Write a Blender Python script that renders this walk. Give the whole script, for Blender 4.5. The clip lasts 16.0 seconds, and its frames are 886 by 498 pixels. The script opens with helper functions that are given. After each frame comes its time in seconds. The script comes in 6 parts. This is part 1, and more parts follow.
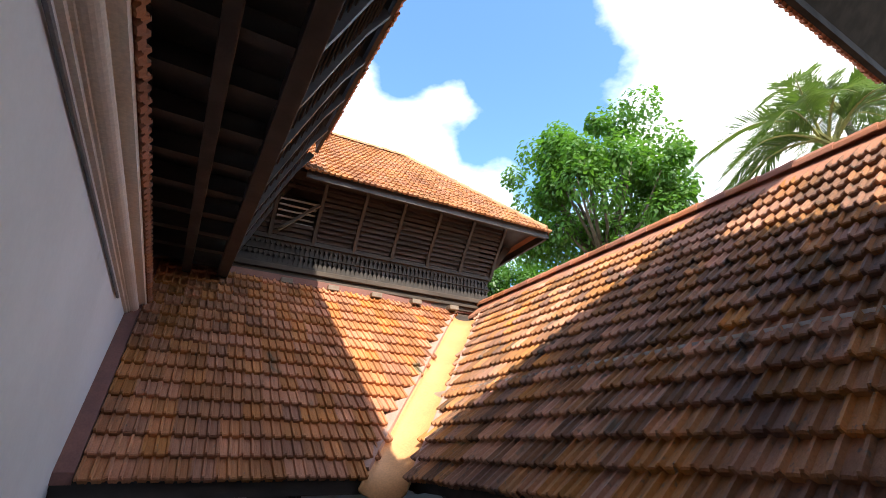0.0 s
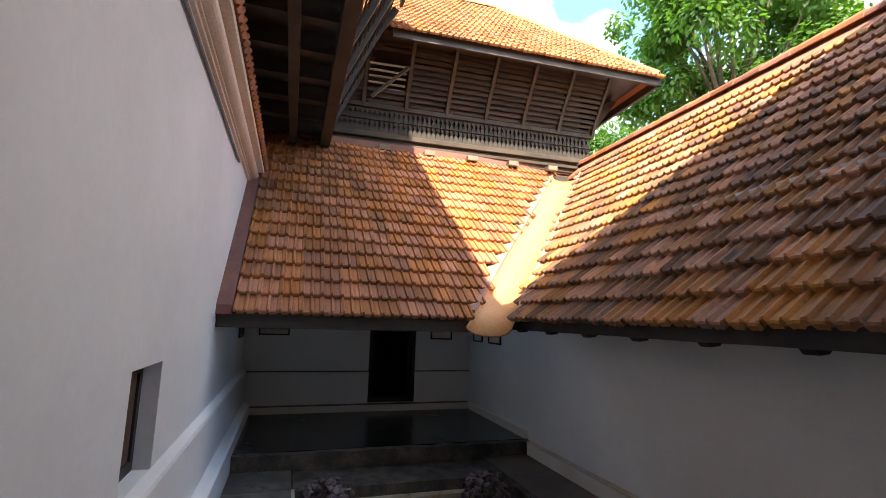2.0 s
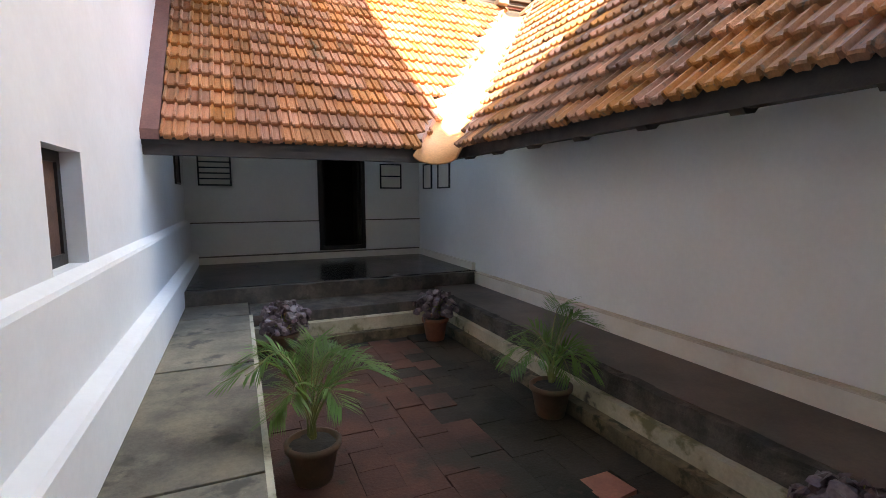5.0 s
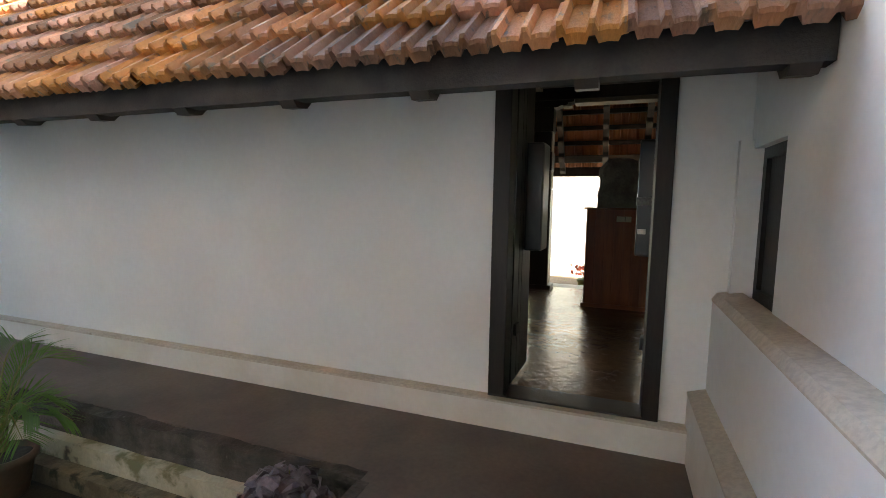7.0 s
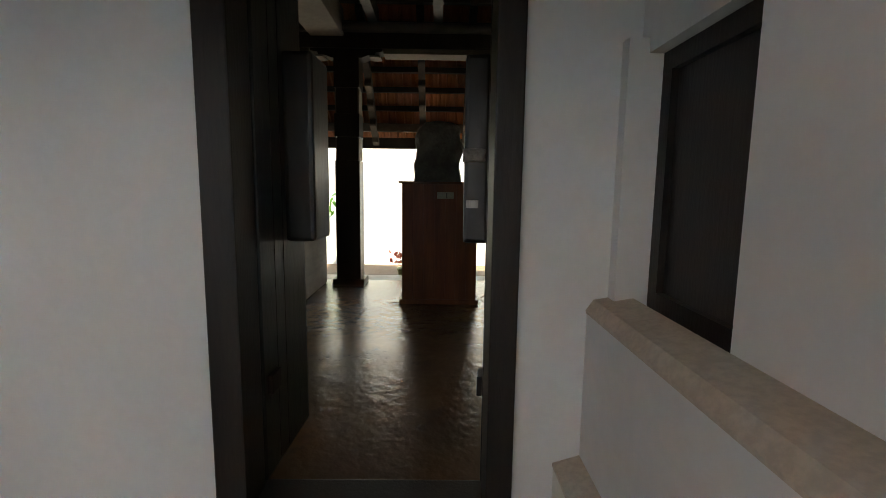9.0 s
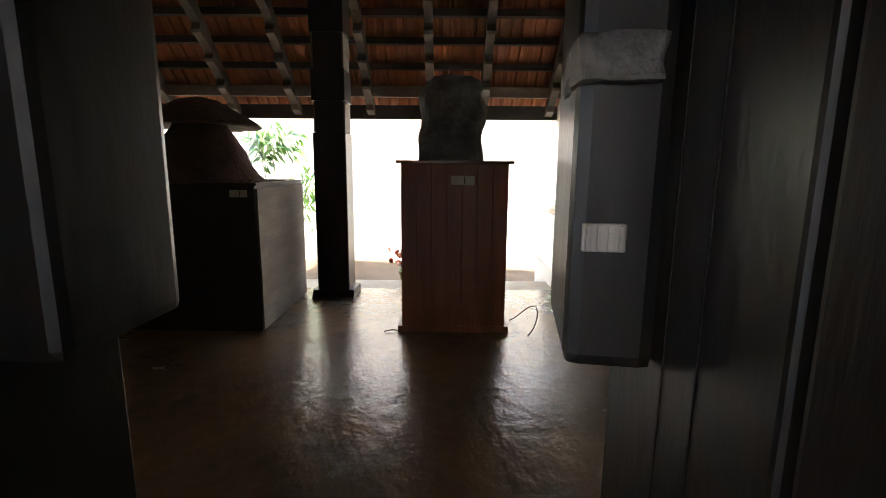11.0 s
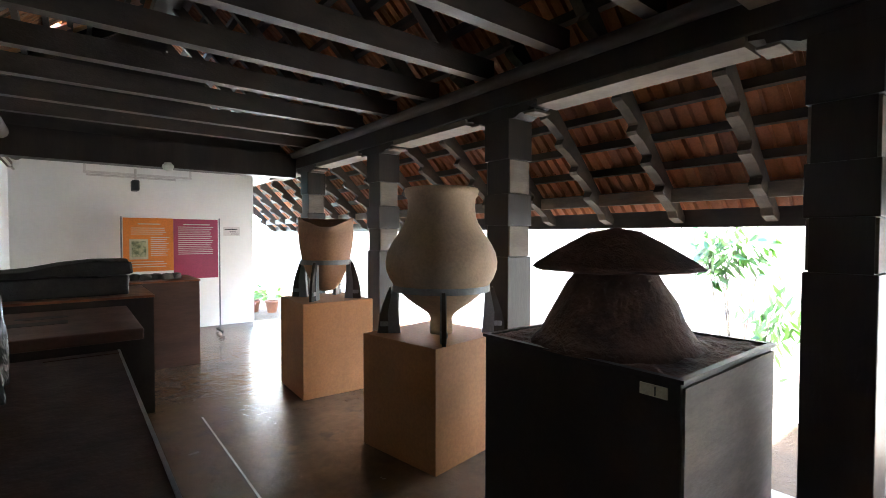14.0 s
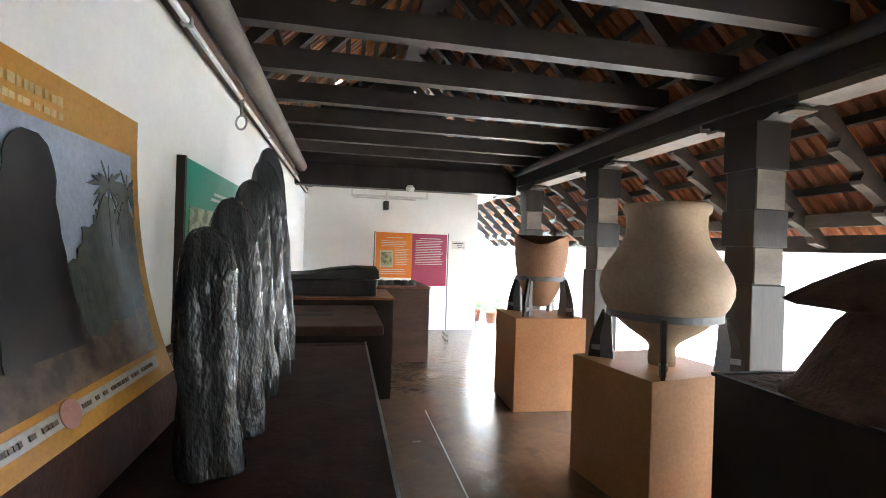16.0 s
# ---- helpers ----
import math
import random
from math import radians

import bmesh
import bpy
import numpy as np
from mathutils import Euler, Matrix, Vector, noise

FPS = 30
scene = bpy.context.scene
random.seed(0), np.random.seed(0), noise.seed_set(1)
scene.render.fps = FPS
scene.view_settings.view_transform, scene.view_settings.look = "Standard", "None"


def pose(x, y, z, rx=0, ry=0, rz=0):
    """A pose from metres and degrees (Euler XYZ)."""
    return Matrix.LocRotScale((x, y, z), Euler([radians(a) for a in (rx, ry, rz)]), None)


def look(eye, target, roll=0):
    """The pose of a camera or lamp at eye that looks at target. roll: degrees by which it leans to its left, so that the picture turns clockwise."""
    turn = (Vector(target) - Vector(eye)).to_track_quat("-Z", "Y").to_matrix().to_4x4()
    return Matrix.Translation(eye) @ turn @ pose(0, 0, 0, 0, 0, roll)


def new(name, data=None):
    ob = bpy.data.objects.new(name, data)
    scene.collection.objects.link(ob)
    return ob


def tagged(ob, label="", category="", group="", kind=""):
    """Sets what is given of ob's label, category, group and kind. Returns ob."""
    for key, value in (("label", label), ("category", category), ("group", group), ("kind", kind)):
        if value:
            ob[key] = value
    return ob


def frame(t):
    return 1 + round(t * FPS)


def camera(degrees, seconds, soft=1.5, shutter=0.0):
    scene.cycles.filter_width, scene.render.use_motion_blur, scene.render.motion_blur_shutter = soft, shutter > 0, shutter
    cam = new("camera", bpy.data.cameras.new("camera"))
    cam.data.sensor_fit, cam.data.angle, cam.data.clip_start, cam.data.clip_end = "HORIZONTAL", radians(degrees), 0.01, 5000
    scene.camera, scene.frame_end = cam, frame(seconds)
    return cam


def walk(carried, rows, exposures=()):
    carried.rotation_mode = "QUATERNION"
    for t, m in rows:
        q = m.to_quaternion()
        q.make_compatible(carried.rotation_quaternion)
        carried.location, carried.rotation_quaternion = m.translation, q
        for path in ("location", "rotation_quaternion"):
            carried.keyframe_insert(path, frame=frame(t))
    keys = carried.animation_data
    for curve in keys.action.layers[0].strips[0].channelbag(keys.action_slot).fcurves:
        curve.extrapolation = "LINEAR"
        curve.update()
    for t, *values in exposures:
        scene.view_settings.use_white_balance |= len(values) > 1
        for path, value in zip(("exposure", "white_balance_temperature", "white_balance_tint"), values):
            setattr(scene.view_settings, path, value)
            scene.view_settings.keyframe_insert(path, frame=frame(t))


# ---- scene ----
cam = camera(86.9, 16.0, soft=0.65)
PATH = [
    (0, (-3.342, 0.667, 1.966), (-2.447, 2.268, 2.763), 1.0),
    (0.5, (-3.319, 0.718, 1.925), (-2.556, 2.437, 2.603), 2.0),
    (1, (-3.33, 0.731, 1.876), (-2.641, 2.527, 2.425), 2.4),
    (1.5, (-3.316, 0.782, 1.782), (-2.676, 2.627, 2.213), 2.2),
    (2, (-3.314, 0.796, 1.685), (-2.716, 2.681, 1.981), 1.7),
    (2.5, (-3.333, 0.818, 1.558), (-2.754, 2.726, 1.718), 1.1),
    (3, (-3.321, 0.846, 1.437), (-2.744, 2.76, 1.495), 0.7),
    (3.2, (-3.324, 0.852, 1.392), (-2.739, 2.765, 1.413), 0.4),
    (5.3, (-3.204, 0.815, 1.138), (-2.291, 2.575, 0.876), -0.6),
    (5.5, (-3.175, 0.797, 1.141), (-2.12, 2.475, 0.874), -0.2),
    (6, (-3.065, 0.714, 1.167), (-1.657, 2.111, 0.911), 0.3),
    (6.2, (-2.964, 0.677, 1.194), (-1.452, 1.956, 0.918), -0.2),
    (6.3, (-2.9, 0.64, 1.204), (-1.306, 1.821, 0.944), 0.2),
    (6.5, (-2.828, 0.562, 1.174), (-1.114, 1.568, 0.949), 0.9),
    (7, (-2.594, 0.495, 1.17), (-0.727, 1.183, 0.964), 0.9),
    (7.5, (-2.357, 0.493, 1.149), (-0.414, 0.924, 0.951), 1.2),
    (8, (-2.081, 0.519, 1.184), (-0.1, 0.712, 0.994), 1.9),
    (8.5, (-1.729, 0.491, 1.104), (0.262, 0.527, 0.913), 1.2),
    (8.7, (-1.577, 0.476, 1.079), (0.411, 0.475, 0.856), 0.9),
    (10.8, (-0.222, 0.483, 1.04), (1.744, 0.479, 0.669), 0.3),
    (11, (-0.11, 0.517, 1.078), (1.86, 0.529, 0.734), 0.5),
    (11.5, (0.172, 0.581, 1.222), (2.155, 0.634, 0.967), 0.7),
    (11.7, (0.28, 0.6, 1.26), (2.268, 0.669, 1.052), 0.5),
    (12, (0.45, 0.612, 1.318), (2.441, 0.726, 1.164), 0.2),
    (12.5, (0.665, 0.654, 1.472), (2.638, 0.956, 1.357), -0.7),
    (13, (0.818, 0.737, 1.439), (2.697, 1.416, 1.364), -0.8),
    (13.1, (0.873, 0.794, 1.44), (2.711, 1.576, 1.359), -0.8),
    (13.5, (0.978, 0.894, 1.465), (2.621, 2.032, 1.397), -0.2),
    (13.8, (1.047, 0.932, 1.491), (2.471, 2.335, 1.423), 0.1),
    (14, (1.083, 0.926, 1.496), (2.324, 2.493, 1.442), 0.1),
    (14.5, (1.133, 0.877, 1.513), (2.067, 2.646, 1.485), 0.6),
    (15, (1.141, 0.878, 1.523), (1.885, 2.735, 1.51), 1.0),
    (15.2, (1.147, 0.871, 1.508), (1.809, 2.758, 1.508), 1.1),
    (15.5, (1.129, 0.878, 1.519), (1.694, 2.796, 1.518), 1.5),
    (16, (1.121, 0.888, 1.51), (1.533, 2.845, 1.507), 1.8),
]
EXPOSURES = [(0, 1.0, 6900, 10), (1, 1.28, 7300, 10), (2, 1.78, 7700, 10), (3, 2.25, 7700, 10), (5.5, 3.45, 7800, 6), (6, 3.95, 7800, 4), (6.5, 4.1, 7900, 2), (7.5, 3.4, 7700, -2), (8.5, 3.4, 7700, -2), (10.8, 4.1, 7500, 8), (11.5, 4.45, 7200, 9), (12, 4.85, 6700, 9), (13, 4.85, 6500, 8), (14, 5.05, 6200, 6), (15, 5.72, 6200, 5), (16, 5.75, 6200, 5)]
walk(cam, [(t, look(e, g, r)) for t, e, g, r in PATH], EXPOSURES)

# ---- world and sun ----
SUN_TRAVEL = Vector((0.19, 0.85, -1.0)).normalized()
world = bpy.data.worlds.new("world")
scene.world = world
world.use_nodes = True
wt = world.node_tree
bg = wt.nodes["Background"]
sky = wt.nodes.new("ShaderNodeTexSky")
sky.sky_type = "NISHITA"
sky.sun_disc = False
sky.sun_elevation = radians(47.5)
sky.sun_rotation = math.atan2(-SUN_TRAVEL.x, -SUN_TRAVEL.y)
tc = wt.nodes.new("ShaderNodeTexCoord")
cl = wt.nodes.new("ShaderNodeTexNoise")
cl.inputs["Scale"].default_value = 2.3
cl.inputs["Detail"].default_value = 7
cl.inputs["Roughness"].default_value = 0.52
wm = wt.nodes.new("ShaderNodeMapping")
wm.inputs["Scale"].default_value = (1, 1, 1.7)
wm.inputs["Location"].default_value = (2.2, 0.3, 1.4)
wr = wt.nodes.new("ShaderNodeValToRGB")
wr.color_ramp.elements[0].position = 0.50
wr.color_ramp.elements[0].color = (0, 0, 0, 1)
wr.color_ramp.elements[1].position = 0.72
wr.color_ramp.elements[1].color = (1, 1, 1, 1)
wx = wt.nodes.new("ShaderNodeMix")
wx.data_type = "RGBA"
wt.links.new(tc.outputs["Generated"], wm.inputs["Vector"])
wt.links.new(wm.outputs["Vector"], cl.inputs["Vector"])
cover = cl.outputs["Fac"]
for way, inner, outer, gain in (((0.224, 0.722, 0.654), 0.992, 0.972, 0.16), ((0.72, 0.29, 0.625), 0.985, 0.93, 0.13), ((0.41, 0.74, 0.537), 0.995, 0.98, 0.14), ((0.44, 0.55, 0.71), 0.985, 0.95, -0.16), ((0.62, 0.53, 0.575), 0.99, 0.965, -0.05)):
    dt = wt.nodes.new("ShaderNodeVectorMath")
    dt.operation = "DOT_PRODUCT"
    dt.inputs[1].default_value = way
    wt.links.new(tc.outputs["Generated"], dt.inputs[0])
    bank = wt.nodes.new("ShaderNodeMapRange")
    bank.interpolation_type = "SMOOTHSTEP"
    bank.inputs["From Min"].default_value, bank.inputs["From Max"].default_value = outer, inner
    bank.inputs["To Min"].default_value, bank.inputs["To Max"].default_value = 0.0, gain
    wt.links.new(dt.outputs["Value"], bank.inputs["Value"])
    total = wt.nodes.new("ShaderNodeMath")
    total.operation = "ADD"
    wt.links.new(cover, total.inputs[0])
    wt.links.new(bank.outputs["Result"], total.inputs[1])
    cover = total.outputs[0]
wt.links.new(cover, wr.inputs["Fac"])
wt.links.new(wr.outputs["Color"], wx.inputs["Factor"])
hv = wt.nodes.new("ShaderNodeHueSaturation")
hv.inputs["Saturation"].default_value = 1.22
hv.inputs["Value"].default_value = 1.75
wt.links.new(sky.outputs["Color"], hv.inputs["Color"])
wt.links.new(hv.outputs["Color"], wx.inputs["A"])
wx.inputs["B"].default_value = (11.5, 11.9, 12.5, 1)
wt.links.new(wx.outputs["Result"], bg.inputs["Color"])
bg.inputs["Strength"].default_value = 0.15
sun = new("sun", bpy.data.lights.new("sun", "SUN"))
sun.data.energy = 4.5
sun.data.angle = radians(0.5)
sun.data.color = (1.0, 0.94, 0.84)
sun.matrix_world = look((0, 0, 20), Vector((0, 0, 20)) + SUN_TRAVEL)


# ---- materials ----
def mat(name, a, b, scale=3.0, rough=0.8, bump=0.25, fine=70.0, stretch=(1, 1, 1), rand=0.0, stain=None, metal=0.0, wear=None, rough_var=0.12, spec=0.5, relief=0.004, grain_amount=0.22):
    """A surface of two tones with fine grain, optional stains (colour, scale, threshold) and wear (colour, scale, threshold)."""
    m = bpy.data.materials.new(name)
    m.use_nodes = True
    t = m.node_tree
    n, l = t.nodes, t.links
    p = n["Principled BSDF"]
    geo = n.new("ShaderNodeNewGeometry")
    mp = n.new("ShaderNodeMapping")
    mp.inputs["Scale"].default_value = stretch
    l.new(geo.outputs["Position"], mp.inputs["Vector"])

    def noise_at(s, detail=5.0):
        q = n.new("ShaderNodeTexNoise")
        q.inputs["Scale"].default_value = s
        q.inputs["Detail"].default_value = detail
        q.inputs["Roughness"].default_value = 0.6
        l.new(mp.outputs["Vector"], q.inputs["Vector"])
        return q

    def mixed(fac, x, y, kind="MIX"):
        q = n.new("ShaderNodeMix")
        q.data_type, q.blend_type = "RGBA", kind
        for key, v in (("Factor", fac), ("A", x), ("B", y)):
            if isinstance(v, (tuple, float, int)):
                q.inputs[key].default_value = (*v, 1) if isinstance(v, tuple) else v
            else:
                l.new(v, q.inputs[key])
        return q.outputs["Result"]

    def step(sock, lo, hi):
        q = n.new("ShaderNodeMapRange")
        q.inputs["From Min"].default_value, q.inputs["From Max"].default_value = lo, hi
        q.interpolation_type = "SMOOTHSTEP"
        l.new(sock, q.inputs["Value"])
        return q.outputs["Result"]

    big, small = noise_at(scale), noise_at(fine, 3.0)
    col = mixed(step(big.outputs["Fac"], 0.35, 0.65), a, b)
    grain = step(small.outputs["Fac"], 0.3, 0.7)
    col = mixed(grain_amount, col, mixed(grain, (0.25, 0.25, 0.25), (1.0, 1.0, 1.0)), "MULTIPLY")
    for layer in (stain, wear):
        if layer:
            s = noise_at(layer[1], 8.0)
            col = mixed(step(s.outputs["Fac"], layer[2], layer[2] + 0.12), col, layer[0])
    if rand:
        info = n.new("ShaderNodeObjectInfo")
        add = n.new("ShaderNodeMath")
        add.operation = "ADD"
        l.new(info.outputs["Random"], add.inputs[0])
        l.new(geo.outputs["Random Per Island"], add.inputs[1])
        fr = n.new("ShaderNodeMath")
        fr.operation = "FRACT"
        l.new(add.outputs[0], fr.inputs[0])
        hs = n.new("ShaderNodeHueSaturation")
        l.new(col, hs.inputs["Color"])
        mr = n.new("ShaderNodeMapRange")
        mr.inputs["To Min"].default_value, mr.inputs["To Max"].default_value = 1 - rand, 1 + rand
        l.new(fr.outputs[0], mr.inputs["Value"])
        l.new(mr.outputs["Result"], hs.inputs["Value"])
        mh = n.new("ShaderNodeMapRange")
        mh.inputs["To Min"].default_value, mh.inputs["To Max"].default_value = 0.5 - rand * 0.02, 0.5 + rand * 0.012
        sq = n.new("ShaderNodeMath")
        sq.operation = "MULTIPLY"
        sq.inputs[1].default_value = 7.31
        l.new(fr.outputs[0], sq.inputs[0])
        f2 = n.new("ShaderNodeMath")
        f2.operation = "FRACT"
        l.new(sq.outputs[0], f2.inputs[0])
        l.new(f2.outputs[0], mh.inputs["Value"])
        l.new(mh.outputs["Result"], hs.inputs["Hue"])
        ms = n.new("ShaderNodeMapRange")
        ms.inputs["To Min"].default_value, ms.inputs["To Max"].default_value = 1 - rand * 0.45, 1 + rand * 0.2
        l.new(f2.outputs[0], ms.inputs["Value"])
        l.new(ms.outputs["Result"], hs.inputs["Saturation"])
        col = hs.outputs["Color"]
    l.new(col, p.inputs["Base Color"])
    rr = n.new("ShaderNodeMapRange")
    rr.inputs["To Min"].default_value, rr.inputs["To Max"].default_value = max(rough - rough_var, 0.05), min(rough + rough_var, 1)
    l.new(big.outputs["Fac"], rr.inputs["Value"])
    l.new(rr.outputs["Result"], p.inputs["Roughness"])
    p.inputs["Metallic"].default_value = metal
    p.inputs["Specular IOR Level"].default_value = spec
    bp = n.new("ShaderNodeBump")
    bp.inputs["Strength"].default_value = bump
    bp.inputs["Distance"].default_value = relief
    sm = n.new("ShaderNodeMath")
    sm.operation = "ADD"
    l.new(small.outputs["Fac"], sm.inputs[0])
    l.new(big.outputs["Fac"], sm.inputs[1])
    l.new(sm.outputs[0], bp.inputs["Height"])
    l.new(bp.outputs["Normal"], p.inputs["Normal"])
    return m


def leafy(name, a, b, through_light=0.35, scale=2.0):
    """Leaves: two greens and some light that passes through them."""
    m = mat(name, a, b, scale, 0.45, 0.1, 40.0, rand=0.25)
    t = m.node_tree
    p = t.nodes["Principled BSDF"]
    tr = t.nodes.new("ShaderNodeBsdfTranslucent")
    tr.inputs["Color"].default_value = (min(b[0] * 1.9, 1), min(b[1] * 1.9, 1), b[2] * 1.1, 1)
    mx = t.nodes.new("ShaderNodeMixShader")
    mx.inputs[0].default_value = through_light
    out = [q for q in t.nodes if q.type == "OUTPUT_MATERIAL"][0]
    t.links.new(p.outputs[0], mx.inputs[1])
    t.links.new(tr.outputs[0], mx.inputs[2])
    t.links.new(mx.outputs[0], out.inputs["Surface"])
    return m


LIME = mat("lime_plaster", (0.80, 0.79, 0.77), (0.73, 0.72, 0.70), 0.7, 0.85, 0.10, 24.0, wear=((0.62, 0.59, 0.54), 1.6, 0.70), stain=((0.55, 0.52, 0.48), 26.0, 0.76), grain_amount=0.04)
LIME_HALL = mat("hall_plaster", (0.82, 0.82, 0.79), (0.76, 0.76, 0.73), 0.9, 0.8, 0.10, 26.0, grain_amount=0.04)
LEDGE = mat("worn_plaster_ledge", (0.62, 0.54, 0.44), (0.50, 0.42, 0.33), 3.0, 0.85, 0.3, 60.0, stain=((0.30, 0.24, 0.19), 9.0, 0.62))
LEDGE_TAN = mat("dusty_tan_ledge", (0.66, 0.58, 0.48), (0.57, 0.49, 0.39), 2.5, 0.85, 0.3, 50.0, stain=((0.40, 0.32, 0.25), 7.0, 0.68))
SKIRT = mat("dusty_skirting_plaster", (0.76, 0.72, 0.65), (0.67, 0.61, 0.53), 1.6, 0.85, 0.15, 30.0, stain=((0.38, 0.31, 0.25), 5.0, 0.70), grain_amount=0.05)
OXIDE = mat("dark_oxide_floor", (0.150, 0.110, 0.086), (0.105, 0.079, 0.064), 1.6, 0.5, 0.25, 40.0, stain=((0.075, 0.060, 0.055), 1.1, 0.58), wear=((0.28, 0.23, 0.19), 14.0, 0.73))
BLACK_FLOOR = mat("polished_black_floor", (0.020, 0.017, 0.016), (0.030, 0.025, 0.022), 1.4, 0.24, 0.1, 30.0)
STONE_EDGE = mat("weathered_stone_edge", (0.115, 0.098, 0.080), (0.050, 0.043, 0.036), 5.0, 0.85, 0.8, 45.0, stain=((0.05, 0.048, 0.045), 7.0, 0.56), wear=((0.36, 0.33, 0.28), 16.0, 0.68), relief=0.015)
RISER = mat("mossy_lime_riser", (0.52, 0.46, 0.34), (0.40, 0.36, 0.25), 2.5, 0.85, 0.4, 40.0, stain=((0.17, 0.16, 0.08), 4.0, 0.53), wear=((0.08, 0.07, 0.055), 5.0, 0.60))
LEDGE_DAMP = mat("damp_mossy_ledge", (0.20, 0.155, 0.095), (0.095, 0.078, 0.050), 4.0, 0.85, 0.7, 40.0, stain=((0.05, 0.046, 0.028), 6.0, 0.52), relief=0.014, spec=0.2)
SLAB = mat("grey_flag_stone", (0.230, 0.194, 0.142), (0.135, 0.118, 0.092), 2.6, 0.82, 0.5, 50.0, rand=0.16, spec=0.25, stain=((0.075, 0.068, 0.055), 3.4, 0.555), wear=((0.42, 0.39, 0.33), 26.0, 0.69))
PAVER = mat("damp_terracotta_paver", (0.112, 0.047, 0.030), (0.074, 0.036, 0.025), 1.6, 0.74, 0.6, 55.0, rand=0.12, spec=0.14, relief=0.008, stain=((0.042, 0.033, 0.022), 1.0, 0.50), wear=((0.046, 0.037, 0.026), 4.5, 0.57))
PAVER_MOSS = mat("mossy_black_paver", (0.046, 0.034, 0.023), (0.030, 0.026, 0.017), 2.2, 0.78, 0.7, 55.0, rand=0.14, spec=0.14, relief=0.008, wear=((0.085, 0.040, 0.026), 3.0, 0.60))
PAVER_RED = mat("bare_terracotta_paver", (0.36, 0.13, 0.07), (0.27, 0.10, 0.06), 3.0, 0.7, 0.4, 55.0)
MUD = mat("dark_wet_earth", (0.035, 0.032, 0.028), (0.045, 0.038, 0.03), 3.0, 0.85, 0.6, 30.0, relief=0.01, spec=0.15)
TILE_OLD = mat("weathered_roof_tile", (0.42, 0.178, 0.066), (0.27, 0.122, 0.052), 1.4, 0.8, 0.7, 60.0, stretch=(0.6, 1.6, 0.6), rand=0.50, stain=((0.085, 0.060, 0.038), 3.4, 0.57), wear=((0.14, 0.105, 0.070), 21.0, 0.57), relief=0.009)
TILE = mat("orange_roof_tile", (0.47, 0.175, 0.075), (0.36, 0.135, 0.065), 1.2, 0.85, 0.5, 60.0, rand=0.22, stain=((0.12, 0.10, 0.07), 0.75, 0.60), wear=((0.14, 0.11, 0.08), 9.0, 0.66), relief=0.006)
TILE_BACK = mat("orange_back_roof_tile", (0.52, 0.205, 0.070), (0.40, 0.153, 0.057), 1.3, 0.8, 0.7, 60.0, stretch=(1.5, 0.6, 0.6), rand=0.28, stain=((0.12, 0.095, 0.050), 1.5, 0.61), wear=((0.15, 0.115, 0.080), 19.0, 0.62), relief=0.009)
TILE_FAR = mat("bleached_roof_tile", (0.50, 0.24, 0.10), (0.41, 0.18, 0.08), 1.5, 0.85, 0.4, 60.0, rand=0.2, wear=((0.22, 0.15, 0.10), 8.0, 0.66))
CEMENT_RED = mat("red_oxide_cement", (0.27, 0.115, 0.085), (0.22, 0.095, 0.075), 2.5, 0.75, 0.2, 50.0)
GUTTER = mat("terracotta_painted_gutter", (0.70, 0.36, 0.15), (0.62, 0.31, 0.13), 1.8, 0.6, 0.12, 40.0, wear=((0.75, 0.5, 0.35), 9.0, 0.72))
MORTAR = mat("pink_mortar", (0.50, 0.30, 0.24), (0.42, 0.26, 0.21), 7.0, 0.9, 0.5, 60.0)
WOOD_BLACK = mat("black_stained_wood", (0.020, 0.016, 0.014), (0.034, 0.026, 0.021), 6.0, 0.42, 0.3, 90.0, stretch=(1, 1, 0.15), wear=((0.07, 0.058, 0.05), 14.0, 0.72), relief=0.003, spec=0.3)
WOOD_DOOR = mat("polished_black_door_wood", (0.026, 0.023, 0.019), (0.015, 0.013, 0.011), 3.0, 0.33, 0.4, 26.0, stretch=(1, 1, 0.35), wear=((0.055, 0.048, 0.040), 15.0, 0.71), relief=0.004, spec=0.5, rough_var=0.08)
WOOD_LATCH = mat("chipped_pale_wood", (0.26, 0.24, 0.21), (0.09, 0.08, 0.07), 16.0, 0.6, 0.7, 60.0, relief=0.006)
LATCH = mat("worn_bright_steel", (0.62, 0.60, 0.55), (0.40, 0.38, 0.34), 30.0, 0.5, 0.3, 90.0, stretch=(1, 1, 0.1), metal=0.3)
WOOD_BEAM = mat("aged_dark_beam", (0.060, 0.046, 0.038), (0.036, 0.028, 0.024), 5.0, 0.55, 0.4, 80.0, stretch=(0.5, 0.5, 1), wear=((0.15, 0.125, 0.10), 12.0, 0.68), relief=0.004)
WOOD_GREY = mat("weathered_grey_wood", (0.045, 0.037, 0.033), (0.026, 0.021, 0.019), 6.0, 0.75, 0.5, 90.0, stretch=(0.2, 1, 1), wear=((0.20, 0.18, 0.16), 18.0, 0.70), relief=0.004)
WOOD_RAFTER = mat("dusty_dark_rafter", (0.095, 0.076, 0.060), (0.055, 0.044, 0.036), 5.0, 0.65, 0.4, 70.0, stretch=(0.6, 1, 0.6), wear=((0.19, 0.16, 0.13), 12.0, 0.68), relief=0.004)
WOOD_BROWN = mat("dusty_brown_wood", (0.12, 0.062, 0.042), (0.085, 0.045, 0.032), 5.0, 0.7, 0.4, 70.0, stretch=(0.2, 1, 1))
